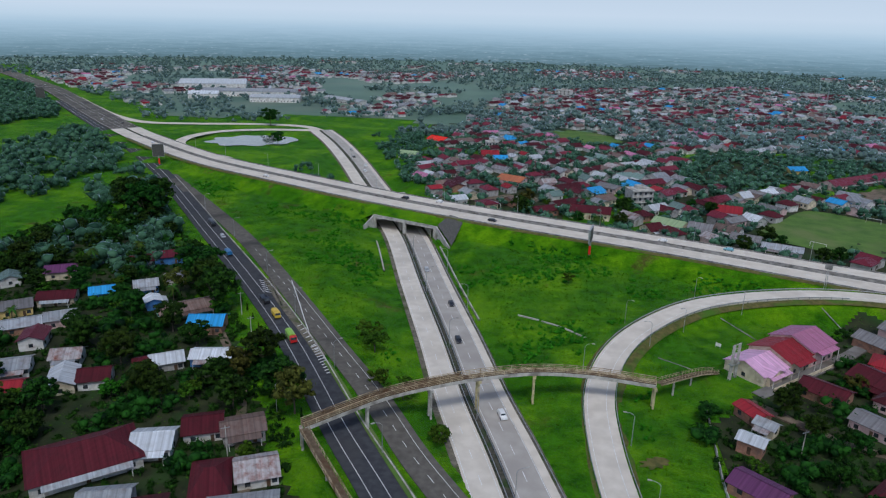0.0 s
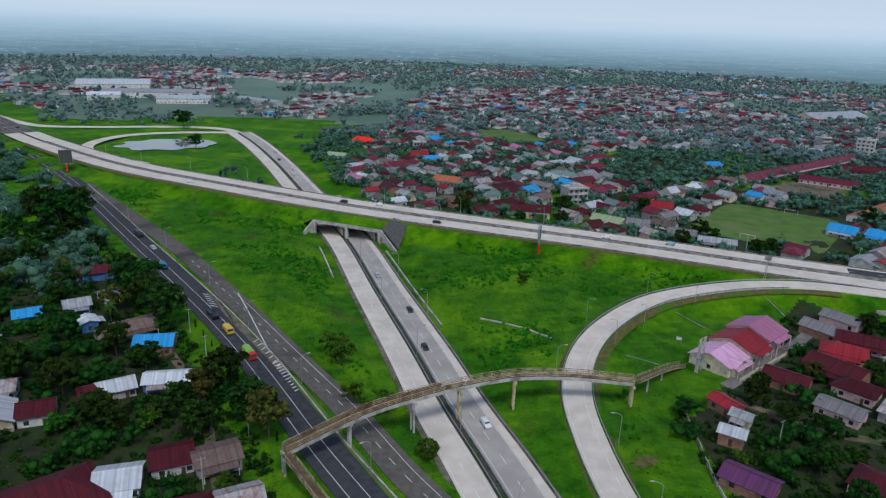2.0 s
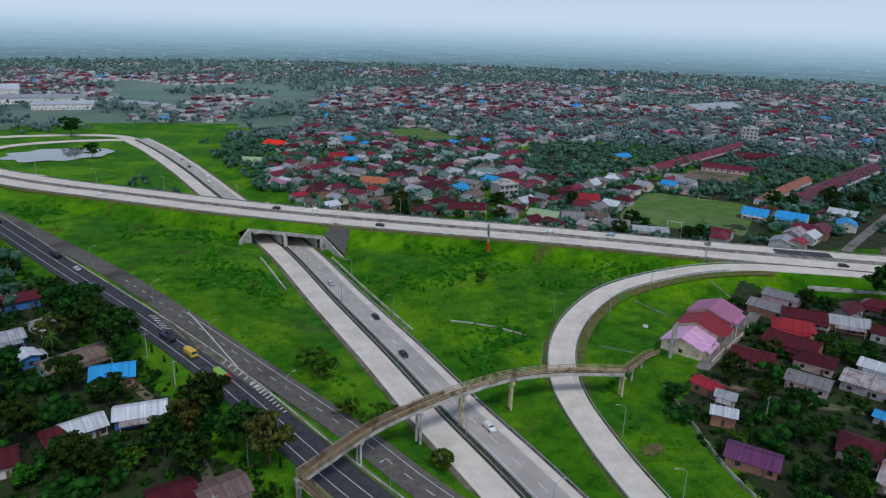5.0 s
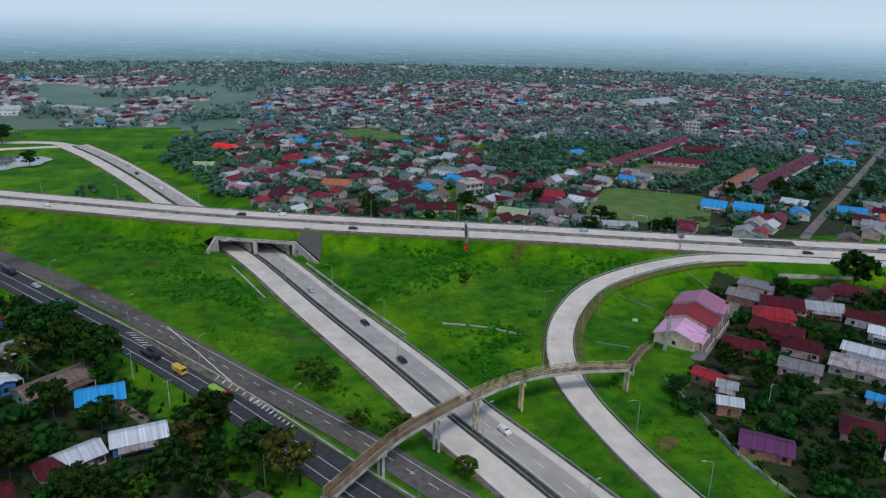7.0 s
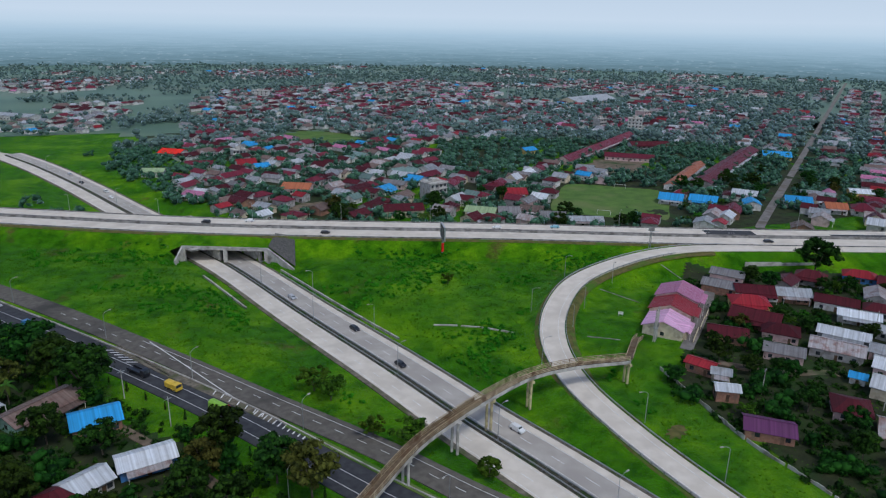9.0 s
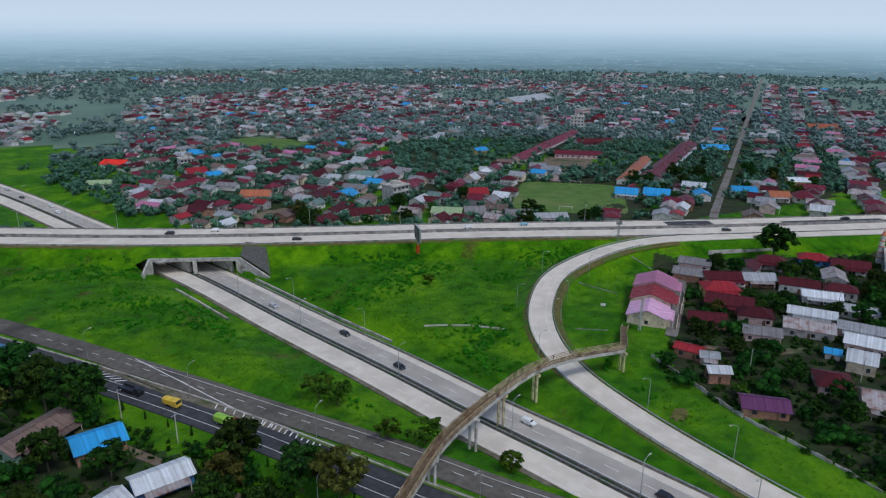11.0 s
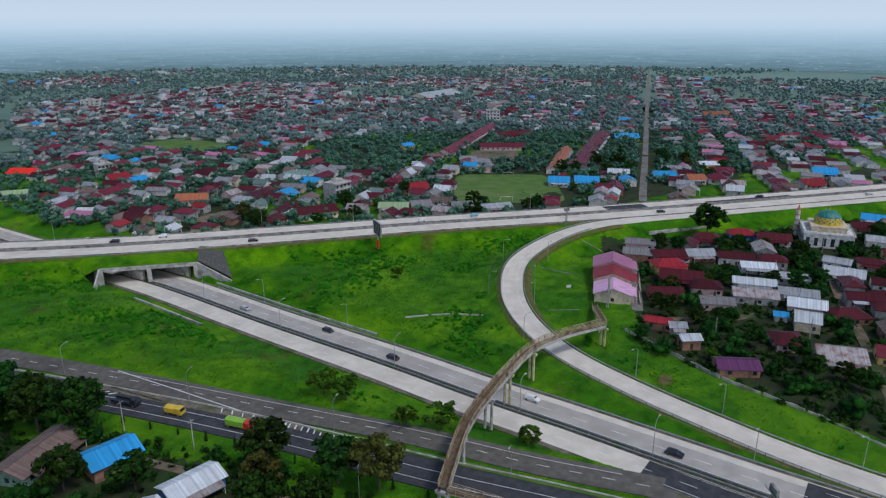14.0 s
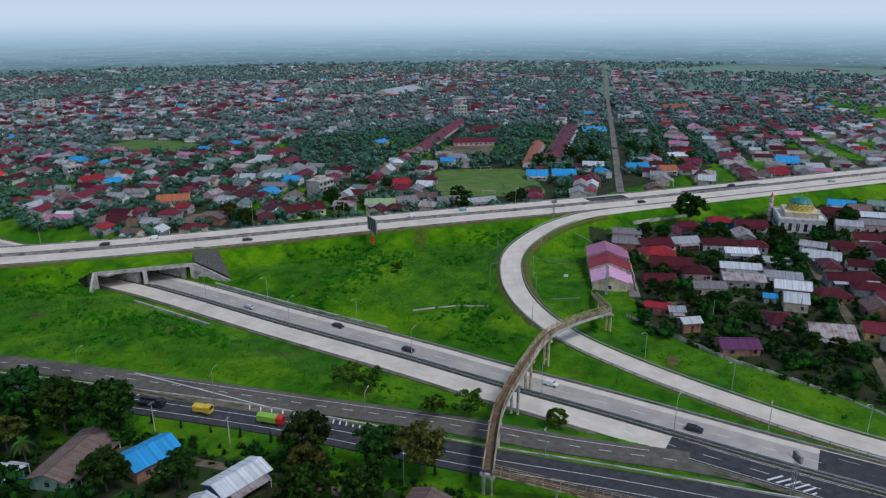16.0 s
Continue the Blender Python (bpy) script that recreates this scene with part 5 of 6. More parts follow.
# villages have soft edges: noise thins them out into gardens and fields
dens = np.array([noise.noise((x * 0.006, y * 0.006, 0.3)) for x, y in cells])


def in_field(x, y):
    for cx, cy, rx, ry, rot in ((160, 360, 36, 43, -37), (228, 455, 28, 20, 39), (40, 640, 28, 48, 30), (-12, 395, 15, 9, 0)):
        a = radians(rot)
        px, py = x - cx, y - cy
        qx, qy = px * math.cos(a) + py * math.sin(a), -px * math.sin(a) + py * math.cos(a)
        if abs(qx) < rx and abs(qy) < ry:
            return True
    return False


HOUSES = []
for (x, y), h_, s_, t_, st, l_, u_, r_, n_, o_, os_ in zip(cells, dh, sh, dt_, ds, dl, du, dr, dens, do, so):
    north = s_ < 0
    d = math.hypot(x, y - 100)
    if st < 9 or t_ < 30 or l_ < 30 or u_ < 30 or in_field(x, y) or o_ < 14:
        continue
    if north:
        if h_ < 26:
            continue
        west = x < -95 + 0.06 * (y - 400)
        if west and not (y > 720 and x < -150 + 0.1 * (y - 700)):
            continue
        lim = 0.42 if not west else 0.05
        if d > 900: lim = -0.06 if not west else 0.0
        if d > 1300: lim = -0.2
    else:
        if os_ < 0 or x < 92 or r_ < 24 or h_ < 26 or y > 240 or x < 70 + 0.8 * (y - 165):
            continue
        lim = 0.6
    if n_ > lim or rng.random() < (0.1 if d < 420 else 0.24):
        continue
    if any((x - a) ** 2 + (y - b) ** 2 < (c + (6.5 if north else 3.4)) ** 2 for a, b, c in PLACED if abs(x - a) < 110):
        continue
    HOUSES.append((x, y, d))
HOUSES.sort(key=lambda q: q[2])
for i, (x, y, d) in enumerate(HOUSES):
    hp, L, W, roof = protos[rng.randrange(len(protos))]
    while roof == "blue" and y < 240:
        hp, L, W, roof = protos[rng.randrange(len(protos))]
    a = 38.7 + rng.choice([0, 90, 90, 180, 270]) + rng.gauss(0, 5)
    f = rng.uniform(0.85, 1.12)
    if i < 190:
        m = pose(x, y, 0.25, 0, 0, a) @ Matrix.Diagonal((f, f, rng.uniform(0.92, 1.15), 1))
        if hp.name not in used:
            used.add(hp.name)
            hp.matrix_basis = m
        else:
            copy_thing(hp, m)
    else:
        m = pose(x, y, 0.2, 0, 0, a) @ Matrix.Diagonal((f, f, f, 1))
        h, rise = 3.1, W / 2 * 0.42
        for key, (vv, ff) in (("wall", walls(L, W, h, rise, False)), (roof, gable(L, W, h, rise))):
            V, F = FARH.setdefault(key, ([], []))
            F += [tuple(q + len(V) for q in face) for face in ff]
            V += [m @ Vector(p) for p in vv]
    PLACED.append((x, y, 5.5))
for key, (V, F) in FARH.items():
    ob = link("far_houses" if key == "wall" else "far_roofs", V, F, WALLS["white"] if key == "wall" else ROOFS[key])
    tagged(ob, "white walls of many small far village houses" if key == "wall" else f"{WORDS[key]} roofs of many small far village houses", "houses", kind="stuff")
for hp, *_ in protos:
    if hp.name not in used:
        for c in list(hp.children_recursive):
            bpy.data.objects.remove(c)
        bpy.data.objects.remove(hp)

# ---------------------------------------------------------------- trees and plants
ICO = None


def ico():
    global ICO
    if ICO is None:
        bm = bmesh.new()
        bmesh.ops.create_icosphere(bm, subdivisions=1, radius=1)
        ICO = (np.array([v.co[:] for v in bm.verts]), np.array([[v.index for v in f.verts] for f in bm.faces]))
        bm.free()
    return ICO


def leaf_cloud(rs, centres, radii, leaves, size, core=0.72):
    """Clumps of leaves: a rough dark core in each clump, and small leaf blades standing out from it."""
    V, F = [], []
    iv, fc = ico()
    for c, r in zip(centres, radii):
        base = len(V)
        k = rs.uniform(0.7, 1.15, (len(iv), 1))
        V += [tuple(p) for p in c + iv * k * r * core * np.array([1, 1, 0.8])]
        F += [tuple(int(i) + base for i in f) for f in fc]
        d = rs.normal(size=(leaves, 3))
        d /= np.linalg.norm(d, axis=1)[:, None]
        d[:, 2] = np.abs(d[:, 2]) * 1.0 - 0.25
        for n in d:
            p = c + n * r * rs.uniform(0.65, 1.12) * np.array([1, 1, 0.85])
            a = np.cross(n + rs.normal(size=3) * 0.5, (0.3, 0.2, 1.0))
            a /= np.linalg.norm(a) + 1e-6
            b = np.cross(a, n + rs.normal(size=3) * 0.35)
            b /= np.linalg.norm(b) + 1e-6
            s = size * rs.uniform(0.6, 1.3)
            base = len(V)
            V += [tuple(p - a * s * 0.5), tuple(p + b * s * 0.55 - n * 0.1), tuple(p + a * s * 0.5), tuple(p - b * s * 0.55)]
            F.append((base, base + 1, base + 2, base + 3))
    return V, F


def tree(seed, h, spread, material, label, clumps=34, leaves=34, size=0.55, trunk_h=0.35, shape=1.0):
    rs = np.random.RandomState(seed)
    t = empty("tree", pose(0, 0, -80), label, "tree")
    top = h * trunk_h
    limbs = [tube((0, 0, -0.5), (0.1, 0.05, top), 0.045 * h * 0.55, 0.03 * h * 0.55, 8)]
    for k in range(6):
        a = 2 * math.pi * k / 6 + rs.uniform(-0.4, 0.4)
        limbs.append(tube((0.1, 0.05, top * rs.uniform(0.75, 1.0)), (spread * 0.55 * math.cos(a), spread * 0.55 * math.sin(a), h * rs.uniform(0.55, 0.8)), 0.016 * h * 0.6, 0.006 * h, 5))
    link("trunk", *merge(*limbs), M_TRUNK, t)
    C, R = [], []
    while len(C) < clumps:
        p = rs.uniform(-1, 1, 3)
        q = np.linalg.norm(p)
        if q > 1 or q < 0.35:
            continue
        lob = 1 + 0.28 * math.sin(3 * math.atan2(p[1], p[0]) + seed)
        z = top + (h - top) * (0.5 + 0.5 * p[2])
        C.append(np.array([p[0] * spread * lob, p[1] * spread * lob, z * shape]))
        R.append(h * rs.uniform(0.085, 0.15))
    link("crown", *leaf_cloud(rs, C, R, leaves, size), material, t)
    return t


def palm(seed, h, label, fronds=15, length=3.4, name="palm_tree"):
    rs = np.random.RandomState(seed)
    t = empty(name, pose(0, 0, -80), label, "palm tree" if name == "palm_tree" else "plant")
    if h > 1:
        link("trunk", *merge(tube((0, 0, -0.5), (0.25, 0.1, h * 0.55), 0.2, 0.15), tube((0.25, 0.1, h * 0.55), (0.5, 0.1, h), 0.15, 0.12)), M_TRUNK, t)
    o = Vector((0.5, 0.1, h)) if h > 1 else Vector((0, 0, 0.3))
    for k in range(fronds):
        a = 2 * math.pi * k / fronds + rs.uniform(-0.25, 0.25)
        up = rs.uniform(0.1, 1.0)
        V, F = [], []
        L = length * rs.uniform(0.8, 1.1)
        side = Vector((-math.sin(a), math.cos(a), 0))
        for j in range(6):
            s = j / 5
            p = o + Vector((math.cos(a), math.sin(a), 0)) * L * s * 0.92 + Vector((0, 0, L * (up * s - 1.05 * s * s)))
            w = (0.55 if name == "palm_tree" else 0.42) * math.sin(math.pi * min(0.97, s * 0.8 + 0.18)) * L / 3.2
            V += [tuple(p + side * w - Vector((0, 0, w * 0.5))), tuple(p), tuple(p - side * w - Vector((0, 0, w * 0.5)))]
            if j:
                b = 3 * (j - 1)
                F += [(b, b + 1, b + 4, b + 3), (b + 1, b + 2, b + 5, b + 4)]
        link("frond", V, F, LEAVES[3], t)
    return t


TREES = [
    tree(1, 9.0, 4.2, LEAVES[0], "dense dark green broadleaf tree among houses", 52),
    tree(2, 7.5, 3.6, LEAVES[0], "rounded dark green broadleaf tree among houses", 46),
    tree(3, 8.5, 3.9, LEAVES[1], "fresh green broadleaf tree among houses", 46),
    tree(4, 6.0, 3.0, LEAVES[1], "small fresh green garden tree", 34, 30, 0.45, 0.25),
    tree(5, 8.0, 4.0, LEAVES[2], "olive green tree with yellowing leaves", 44, 34, 0.5),
    tree(6, 11.0, 4.6, LEAVES[0], "tall dark green broadleaf tree", 60, 32, 0.6),
]
PALMS = [palm(7, 7.5, "coconut palm with drooping green fronds"), palm(8, 5.5, "young palm with arching green fronds", 13, 3.0), palm(9, 0.5, "clump of banana plants with broad leaves", 11, 2.6, "banana_plant")]
first = set()


def plant(proto, x, y, s, z=None, a=None, rr=random):
    zz = float(ground_height([(x, y)])[0]) if z is None else z
    m = pose(x, y, zz - 0.05, 0, 0, rr.uniform(0, 360) if a is None else a) @ Matrix.Diagonal((s, s, s * rr.uniform(0.9, 1.12), 1))
    if proto.name not in first:
        first.add(proto.name)
        proto.matrix_basis = m
        return proto
    return copy_thing(proto, m)


rng = random.Random(21)
# single trees that stand out
plant(TREES[1], -74.5, 167.5, 1.6, rr=rng)
plant(TREES[0], -63.5, 154.5, 1.3, rr=rng)
plant(TREES[4], -57, 147.0, 1.5, rr=rng)
plant(TREES[5], -116, 217, 1.35, rr=rng)
plant(TREES[0], -124, 226, 1.5, rr=rng)
plant(TREES[5], -108, 207, 1.05, rr=rng)
plant(TREES[3], -48.5, 192, 1.35, rr=rng)
plant(TREES[2], -45, 186, 0.95, rr=rng)
plant(TREES[3], -30.5, 160.5, 1.0, rr=rng)
plant(TREES[3], -38.5, 165.5, 0.75, rr=rng)
plant(TREES[3], 17, 259.5, 0.62, rr=rng)
plant(TREES[5], 166, 219, 1.15, rr=rng)
plant(TREES[0], -258, 625, 1.5, rr=rng)
plant(TREES[0], -212, 527, 1.0, rr=rng)
for x, y in ((-196, 300), (-186, 292), (-190, 312), (-205, 309)):
    plant(TREES[5], x, y, 1.35, rr=rng)
# the clipped round bush beside the road
bush = empty("round_bush", pose(-17.2, 141.6, -0.2), "round clipped green bush beside the road", "bush")
rs = np.random.RandomState(4)
bp = rs.normal(size=(46, 3))
bp /= np.linalg.norm(bp, axis=1)[:, None]
link("foliage", *leaf_cloud(rs, bp * np.array([2.3, 2.3, 1.9]) + (0, 0, 2.2), [0.85] * 46, 22, 0.4), LEAVES[1], bush)
link("stem", *tube((0, 0, -0.4), (0, 0, 1.5), 0.15, 0.1), M_TRUNK, bush)


HASH = {}
for a, b, c in PLACED:
    for i in range(int((a - c) // 20) - 1, int((a + c) // 20) + 2):
        for j in range(int((b - c) // 20) - 1, int((b + c) // 20) + 2):
            HASH.setdefault((i, j), []).append((a, b, min(c, 14)))


def clear(x, y, r):
    return all((x - a) ** 2 + (y - b) ** 2 > (c * 0.72 + r) ** 2 for a, b, c in HASH.get((int(x // 20), int(y // 20)), ()))


LANES = [spline(p) for p in ([(66, 178, 0), (84, 193, 0), (104, 211, 0), (135, 236, 0)], [(62, 90, 0), (112, 123, 0), (150, 150, 0), (190, 172, 0)])]


def on_lane(x, y):
    return min(near(np.array([[x, y]]), line)[0][0] for line in LANES) < 6.0


spots = []
for kind, n, box_ in (("left", 520, (-215, -48, 92, 300)), ("right", 560, (48, 300, 88, 236)), ("north", 900, (-100, 330, 300, 400))):
    k = 0
    r0 = np.random.RandomState(len(kind) * 7)
    P = np.stack([r0.uniform(box_[0], box_[1], n * 3), r0.uniform(box_[2], box_[3], n * 3)], 1)
    d1, _, s1, _ = near(P, OLD)
    d2, _, s2, _ = near(P, HIGHWAY)
    d3, _, s3, _ = near(P, RAMP)
    d4, _, _, _ = near(P, TOLL)
    d5, _, _, _ = near(P, STREET)
    taken = []
    for (x, y), a1, b1, a2, b2, a3, a4, a5 in zip(P, d1, s1, d2, s2, d3, d4, d5):
        if kind == "left" and (b1 > 0 or a1 < 17):
            continue
        if kind == "right" and (a3 < 27 or a2 < 26 or b2 < 0 or not (x > 51 if y < 165 else x > 55 + 0.84 * (y - 165))):
            continue
        if kind == "north" and (b2 > 0 or a2 < 17 or a4 < 26 or a5 < 5):
            continue
        if in_field(x, y) or not clear(x, y, 3.2 if kind == 'left' else 2.8) or (kind == "right" and on_lane(x, y)):
            continue
        gap = 3.7 if kind != "north" else 5.2
        if any((x - p) ** 2 + (y - q) ** 2 < gap * gap for p, q in taken):
            continue
        taken.append((x, y))
        if len(taken) >= {"left": 120, "right": 95, "north": 50}[kind]:
            break
    spots += [(x, y, kind) for x, y in taken]
spot_z = ground_height([(x, y) for x, y, _ in spots])
for (x, y, kind), sz in zip(spots, spot_z):
    u = rng.random()
    if u < 0.11:
        plant(PALMS[rng.choice([0, 1, 2, 2])], x, y, rng.uniform(0.8, 1.1), float(sz), rr=rng)
    else:
        plant(TREES[rng.choice([0, 1, 0, 1, 2, 3, 3, 4 if rng.random() < 0.4 else 1, 5])], x, y, rng.uniform(0.7, 1.1) * {'left': 0.78, 'right': 0.6, 'north': 0.72}[kind], float(sz), rr=rng)
# young cypresses planted along the old road
cyp = empty("cypress", pose(0, 0, -80), "small dark conical cypress planted along the road", "tree", "young trees along the road")
rs = np.random.RandomState(8)
link("crown", *leaf_cloud(rs, [np.array([0, 0, 0.5 + 0.33 * k]) for k in range(8)], [0.62 - 0.065 * k for k in range(8)], 14, 0.3), LEAVES[0], cyp)
link("trunk", *tube((0, 0, -0.4), (0, 0, 0.5), 0.08, 0.06), M_TRUNK, cyp)
side = offset(OLD, -8.6)
ss = np.r_[0, np.cumsum(np.linalg.norm(np.diff(side[:, :2], axis=0), axis=1))]
for i, at in enumerate(np.arange(128, 300, 8.5)):
    x, y = np.interp(at, ss, side[:, 0]), np.interp(at, ss, side[:, 1])
    plant(cyp, x, y, rng.uniform(0.8, 1.25), -0.1, rr=rng)


def stuff_cloud(name, P, lo, hi, clumps, leaves, material, label, category, seed, size=0.8, squash=1.0):
    """Many small plants in one mesh, each a handful of clumps."""
    rs = np.random.RandomState(seed)
    Z = ground_height(P) if len(P) else []
    iv, fc = ico()
    V, F, n = [], [], 0
    for (x, y), z in zip(P, Z):
        h = rs.uniform(lo, hi)
        for _ in range(clumps):
            r = h * rs.uniform(0.22, 0.42)
            c = np.array([x, y, z + h * 0.5 * squash]) + rs.normal(size=3) * h * np.array([0.3, 0.3, 0.18 * squash])
            V.append(c + iv * rs.uniform(0.5, 1.1, (len(iv), 1)) * r * np.array([1, 1, 0.85]))
            F.append(fc + n)
            n += len(iv)
            if leaves:
                d = rs.normal(size=(leaves, 3))
                d /= np.linalg.norm(d, axis=1)[:, None]
                p = c + d * r * rs.uniform(0.8, 1.25, (leaves, 1))
                a, b = rs.normal(size=(leaves, 3)) * size * 0.4, rs.normal(size=(leaves, 3)) * size * 0.4
                V.append(np.stack([p, p + a, p + b], 1).reshape(-1, 3))
                F.append(np.arange(leaves * 3).reshape(-1, 3) + n)
                n += leaves * 3
    V, F = np.concatenate(V), np.concatenate(F)
    me = bpy.data.meshes.new(name)
    me.vertices.add(len(V))
    me.vertices.foreach_set("co", V.ravel())
    me.loops.add(len(F) * 3)
    me.polygons.add(len(F))
    me.polygons.foreach_set("loop_start", np.arange(len(F)) * 3)
    me.loops.foreach_set("vertex_index", F.ravel().astype(np.int32))
    me.update(calc_edges=True)
    me.materials.append(material)
    tagged(new(name, me), label, category, kind="stuff")


def scatter(n, x0, x1, y0, y1, seed):
    r0 = np.random.RandomState(seed)
    return np.stack([r0.uniform(x0, x1, n), r0.uniform(y0, y1, n)], 1)


def away(P, gaps):
    k = np.ones(len(P), bool)
    for line, g in gaps:
        d, _, _, _ = near(P, line)
        k &= d > g
    return P[k]


# far trees in and round the village
P = np.vstack([scatter(15000, -1100, 1600, 330, 1750, 5), scatter(5200, -130, 650, 300, 800, 15)])
P = away(P, ((HIGHWAY, 20), (TOLL, 24), (LOOP, 16), (UPPER, 14), (STREET, 6), (OLD, 16)))
dh, _, sh, _ = near(P, HIGHWAY)
P = P[sh < 0]
P = np.array([p for p in P if not in_field(*p) and not (-330 < p[0] < -180 and 430 < p[1] < 640)])
Q = np.array([[a, b] for a, b, c in PLACED])
cellset = {}
for a, b in Q:
    cellset.setdefault((int(a // 12), int(b // 12)), []).append((a, b))
P = np.array([p for p in P if all((p[0] - a) ** 2 + (p[1] - b) ** 2 > 36 for i in (-1, 0, 1) for j in (-1, 0, 1) for a, b in cellset.get((int(p[0] // 12) + i, int(p[1] // 12) + j), ()))])
west = (P[:, 0] < -100 + 0.06 * (P[:, 1] - 400))
keep = np.array([(not w) or noise.noise((x * 0.008, y * 0.008, 2.0)) > -0.08 for (x, y), w in zip(P, west)])
P = P[keep]
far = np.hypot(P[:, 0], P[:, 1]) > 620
# their leaf material carries a slight painted haze
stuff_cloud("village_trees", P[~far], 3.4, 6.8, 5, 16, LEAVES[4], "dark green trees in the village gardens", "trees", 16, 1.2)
P = P[far]
rim = scatter(16000, -1300, 1700, 900, 1800, 77)
rim = rim[(np.hypot(rim[:, 0] + 60, rim[:, 1] - 30) > 1280) & (np.hypot(rim[:, 0] + 60, rim[:, 1] - 30) < 1770)]
rim = away(rim, ((STREET, 6),))[::2]
P = np.vstack([P[np.hypot(P[:, 0], P[:, 1]) < 1400], rim])
# leaf colour is paled towards blue to imitate haze
stuff_cloud("far_trees", P, 5.0, 9.5, 3, 8, LEAVES[5], "trees scattered among far houses, haze painted into their leaves", "trees", 6, 1.4)
# woods beside the old road
P = scatter(5200, -860, -150, 230, 900, 9)
P = away(P, ((OLD, 14), (HIGHWAY, 24), (UPPER, 12)))
d, _, s, _ = near(P, OLD)
P = P[(s < 0)]
P = np.array([p for p in P if noise.noise((p[0] * 0.011, p[1] * 0.011, 0.7)) > -0.2 and clear(p[0], p[1], 2)])
# woods share the leaf colour that has haze mixed in
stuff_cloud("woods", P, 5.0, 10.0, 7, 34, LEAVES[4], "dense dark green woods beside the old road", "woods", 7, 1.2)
# shrubs and rank growth on the grass between the roads
P = scatter(26000, -260, 130, 90, 430, 12)
P = away(P, ((OLD, 12), (SIDE, 6.5), (TOLL, 17), (RAMP, 10), (HIGHWAY, 19)))
d, _, s, _ = near(P, OLD)
d2, _, s2, _ = near(P, HIGHWAY)
d3, _, s3, _ = near(P, RAMP)
P = P[(s > 0) & (s2 > 0) & ~((s3 > 0) & (P[:, 0] > 46))]
nz_ = np.array([noise.noise((x * 0.028, y * 0.028, 5.0)) + 0.5 * noise.noise((x * 0.1, y * 0.1, 1.0)) for x, y in P])
stuff_cloud("shrubs", P[nz_ > 0.14], 0.6, 1.9, 3, 16, M_SHRUB, "rank green shrubs growing in the grass", "shrubs", 13, 0.55, 0.6)
P2 = P[(nz_ > -0.3)]
extra = scatter(9000, -220, 130, 95, 350, 31)
extra = away(extra, ((OLD, 11), (SIDE, 5.5), (TOLL, 15), (RAMP, 9), (HIGHWAY, 17)))
d2, _, s2, _ = near(extra, HIGHWAY)
d, _, s, _ = near(extra, OLD)
extra = extra[(s2 > 0)]
stuff_cloud("grass_tufts", np.vstack([P2, extra]), 0.25, 0.7, 1, 12, M_TUFT, "tall grass tufts over the open ground", "grass", 14, 0.5, 0.3)
# undergrowth in the gardens
P = np.vstack([scatter(5200, -240, -46, 80, 320, 41), scatter(4600, 45, 320, 70, 238, 42)])
P = away(P, ((OLD, 13), (RAMP, 20), (HIGHWAY, 22), (TOLL, 20)))
d, _, s, _ = near(P, OLD)
P = P[(s < 0) | (P[:, 0] > 44)]
P = np.array([p for p in P if clear(p[0], p[1], 1.2)])
P = np.array([p for p in P if p[0] < 0 or (p[0] > 50 if p[1] < 165 else p[0] > 53 + 0.84 * (p[1] - 165))])
P = away(P, ((LANES[0], 3.0), (LANES[1], 2.5)))
big = np.array([noise.noise((x * 0.03, y * 0.03, 9.0)) > -0.05 for x, y in P]) & (np.arange(len(P)) % 6 == 0)
big = big & np.array([clear(x, y, 3.4) for x, y in P])
stuff_cloud("garden_trees", P[big], 3.0, 5.4, 8, 44, LEAVES[0], "dark green fruit trees growing close together in gardens", "trees", 44, 0.75)
P = P[~big]
stuff_cloud("undergrowth", P, 0.8, 2.6, 3, 30, LEAVES[0], "green garden undergrowth and hedges between houses", "undergrowth", 43, 0.7, 0.6)

# block wall along the gardens
fence = empty("block_wall", Matrix(), "low weathered concrete garden wall in short panels", "wall")
fl = spline([(53, 172, 0.0), (52.4, 164, 0.0), (51.7, 154.5, 0.0), (50.3, 139.4, 0.0), (50.0, 128, 0.0), (51.3, 118, 0.0), (52.1, 105.6, 0.0), (51.5, 93.5, 0.0), (50, 80, 0.0)], 2.4)
for i, (a, b) in enumerate(zip(fl, fl[1:])):
    c = Vector(a) + (Vector(b) - Vector(a)) * (0.96 if i % 5 else 0.7)
    link("wall_panel", *box(0, (c - Vector(a)).length, -0.1, 0.1, -1.0, 0.8 + 0.2 * ((i * 7) % 3 == 0), Matrix.Translation(a) @ (c - Vector(a)).to_track_quat("X", "Z").to_matrix().to_4x4()), M_WALLC, fence)
fence2 = empty("block_wall", Matrix(), "long pale boundary wall behind the highway", "wall")
fl = offset(cut(HIGHWAY, x0=-110, x1=60), -21.5)
for a, b in zip(fl, fl[1:]):
    a, b = Vector((a[0], a[1], 0.6)), Vector((b[0], b[1], 0.6))
    link("wall_panel", *box(0, (b - a).length * 0.97, -0.09, 0.09, -1.5, 1.2, Matrix.Translation(a) @ (b - a).to_track_quat("X", "Z").to_matrix().to_4x4()), M_WALLC, fence2)

# ---------------------------------------------------------------- vehicles
def paint(name, c):
    return mat(name, tuple(v * 0.85 for v in c), c, 1.0, 0.3, spec=0.6)


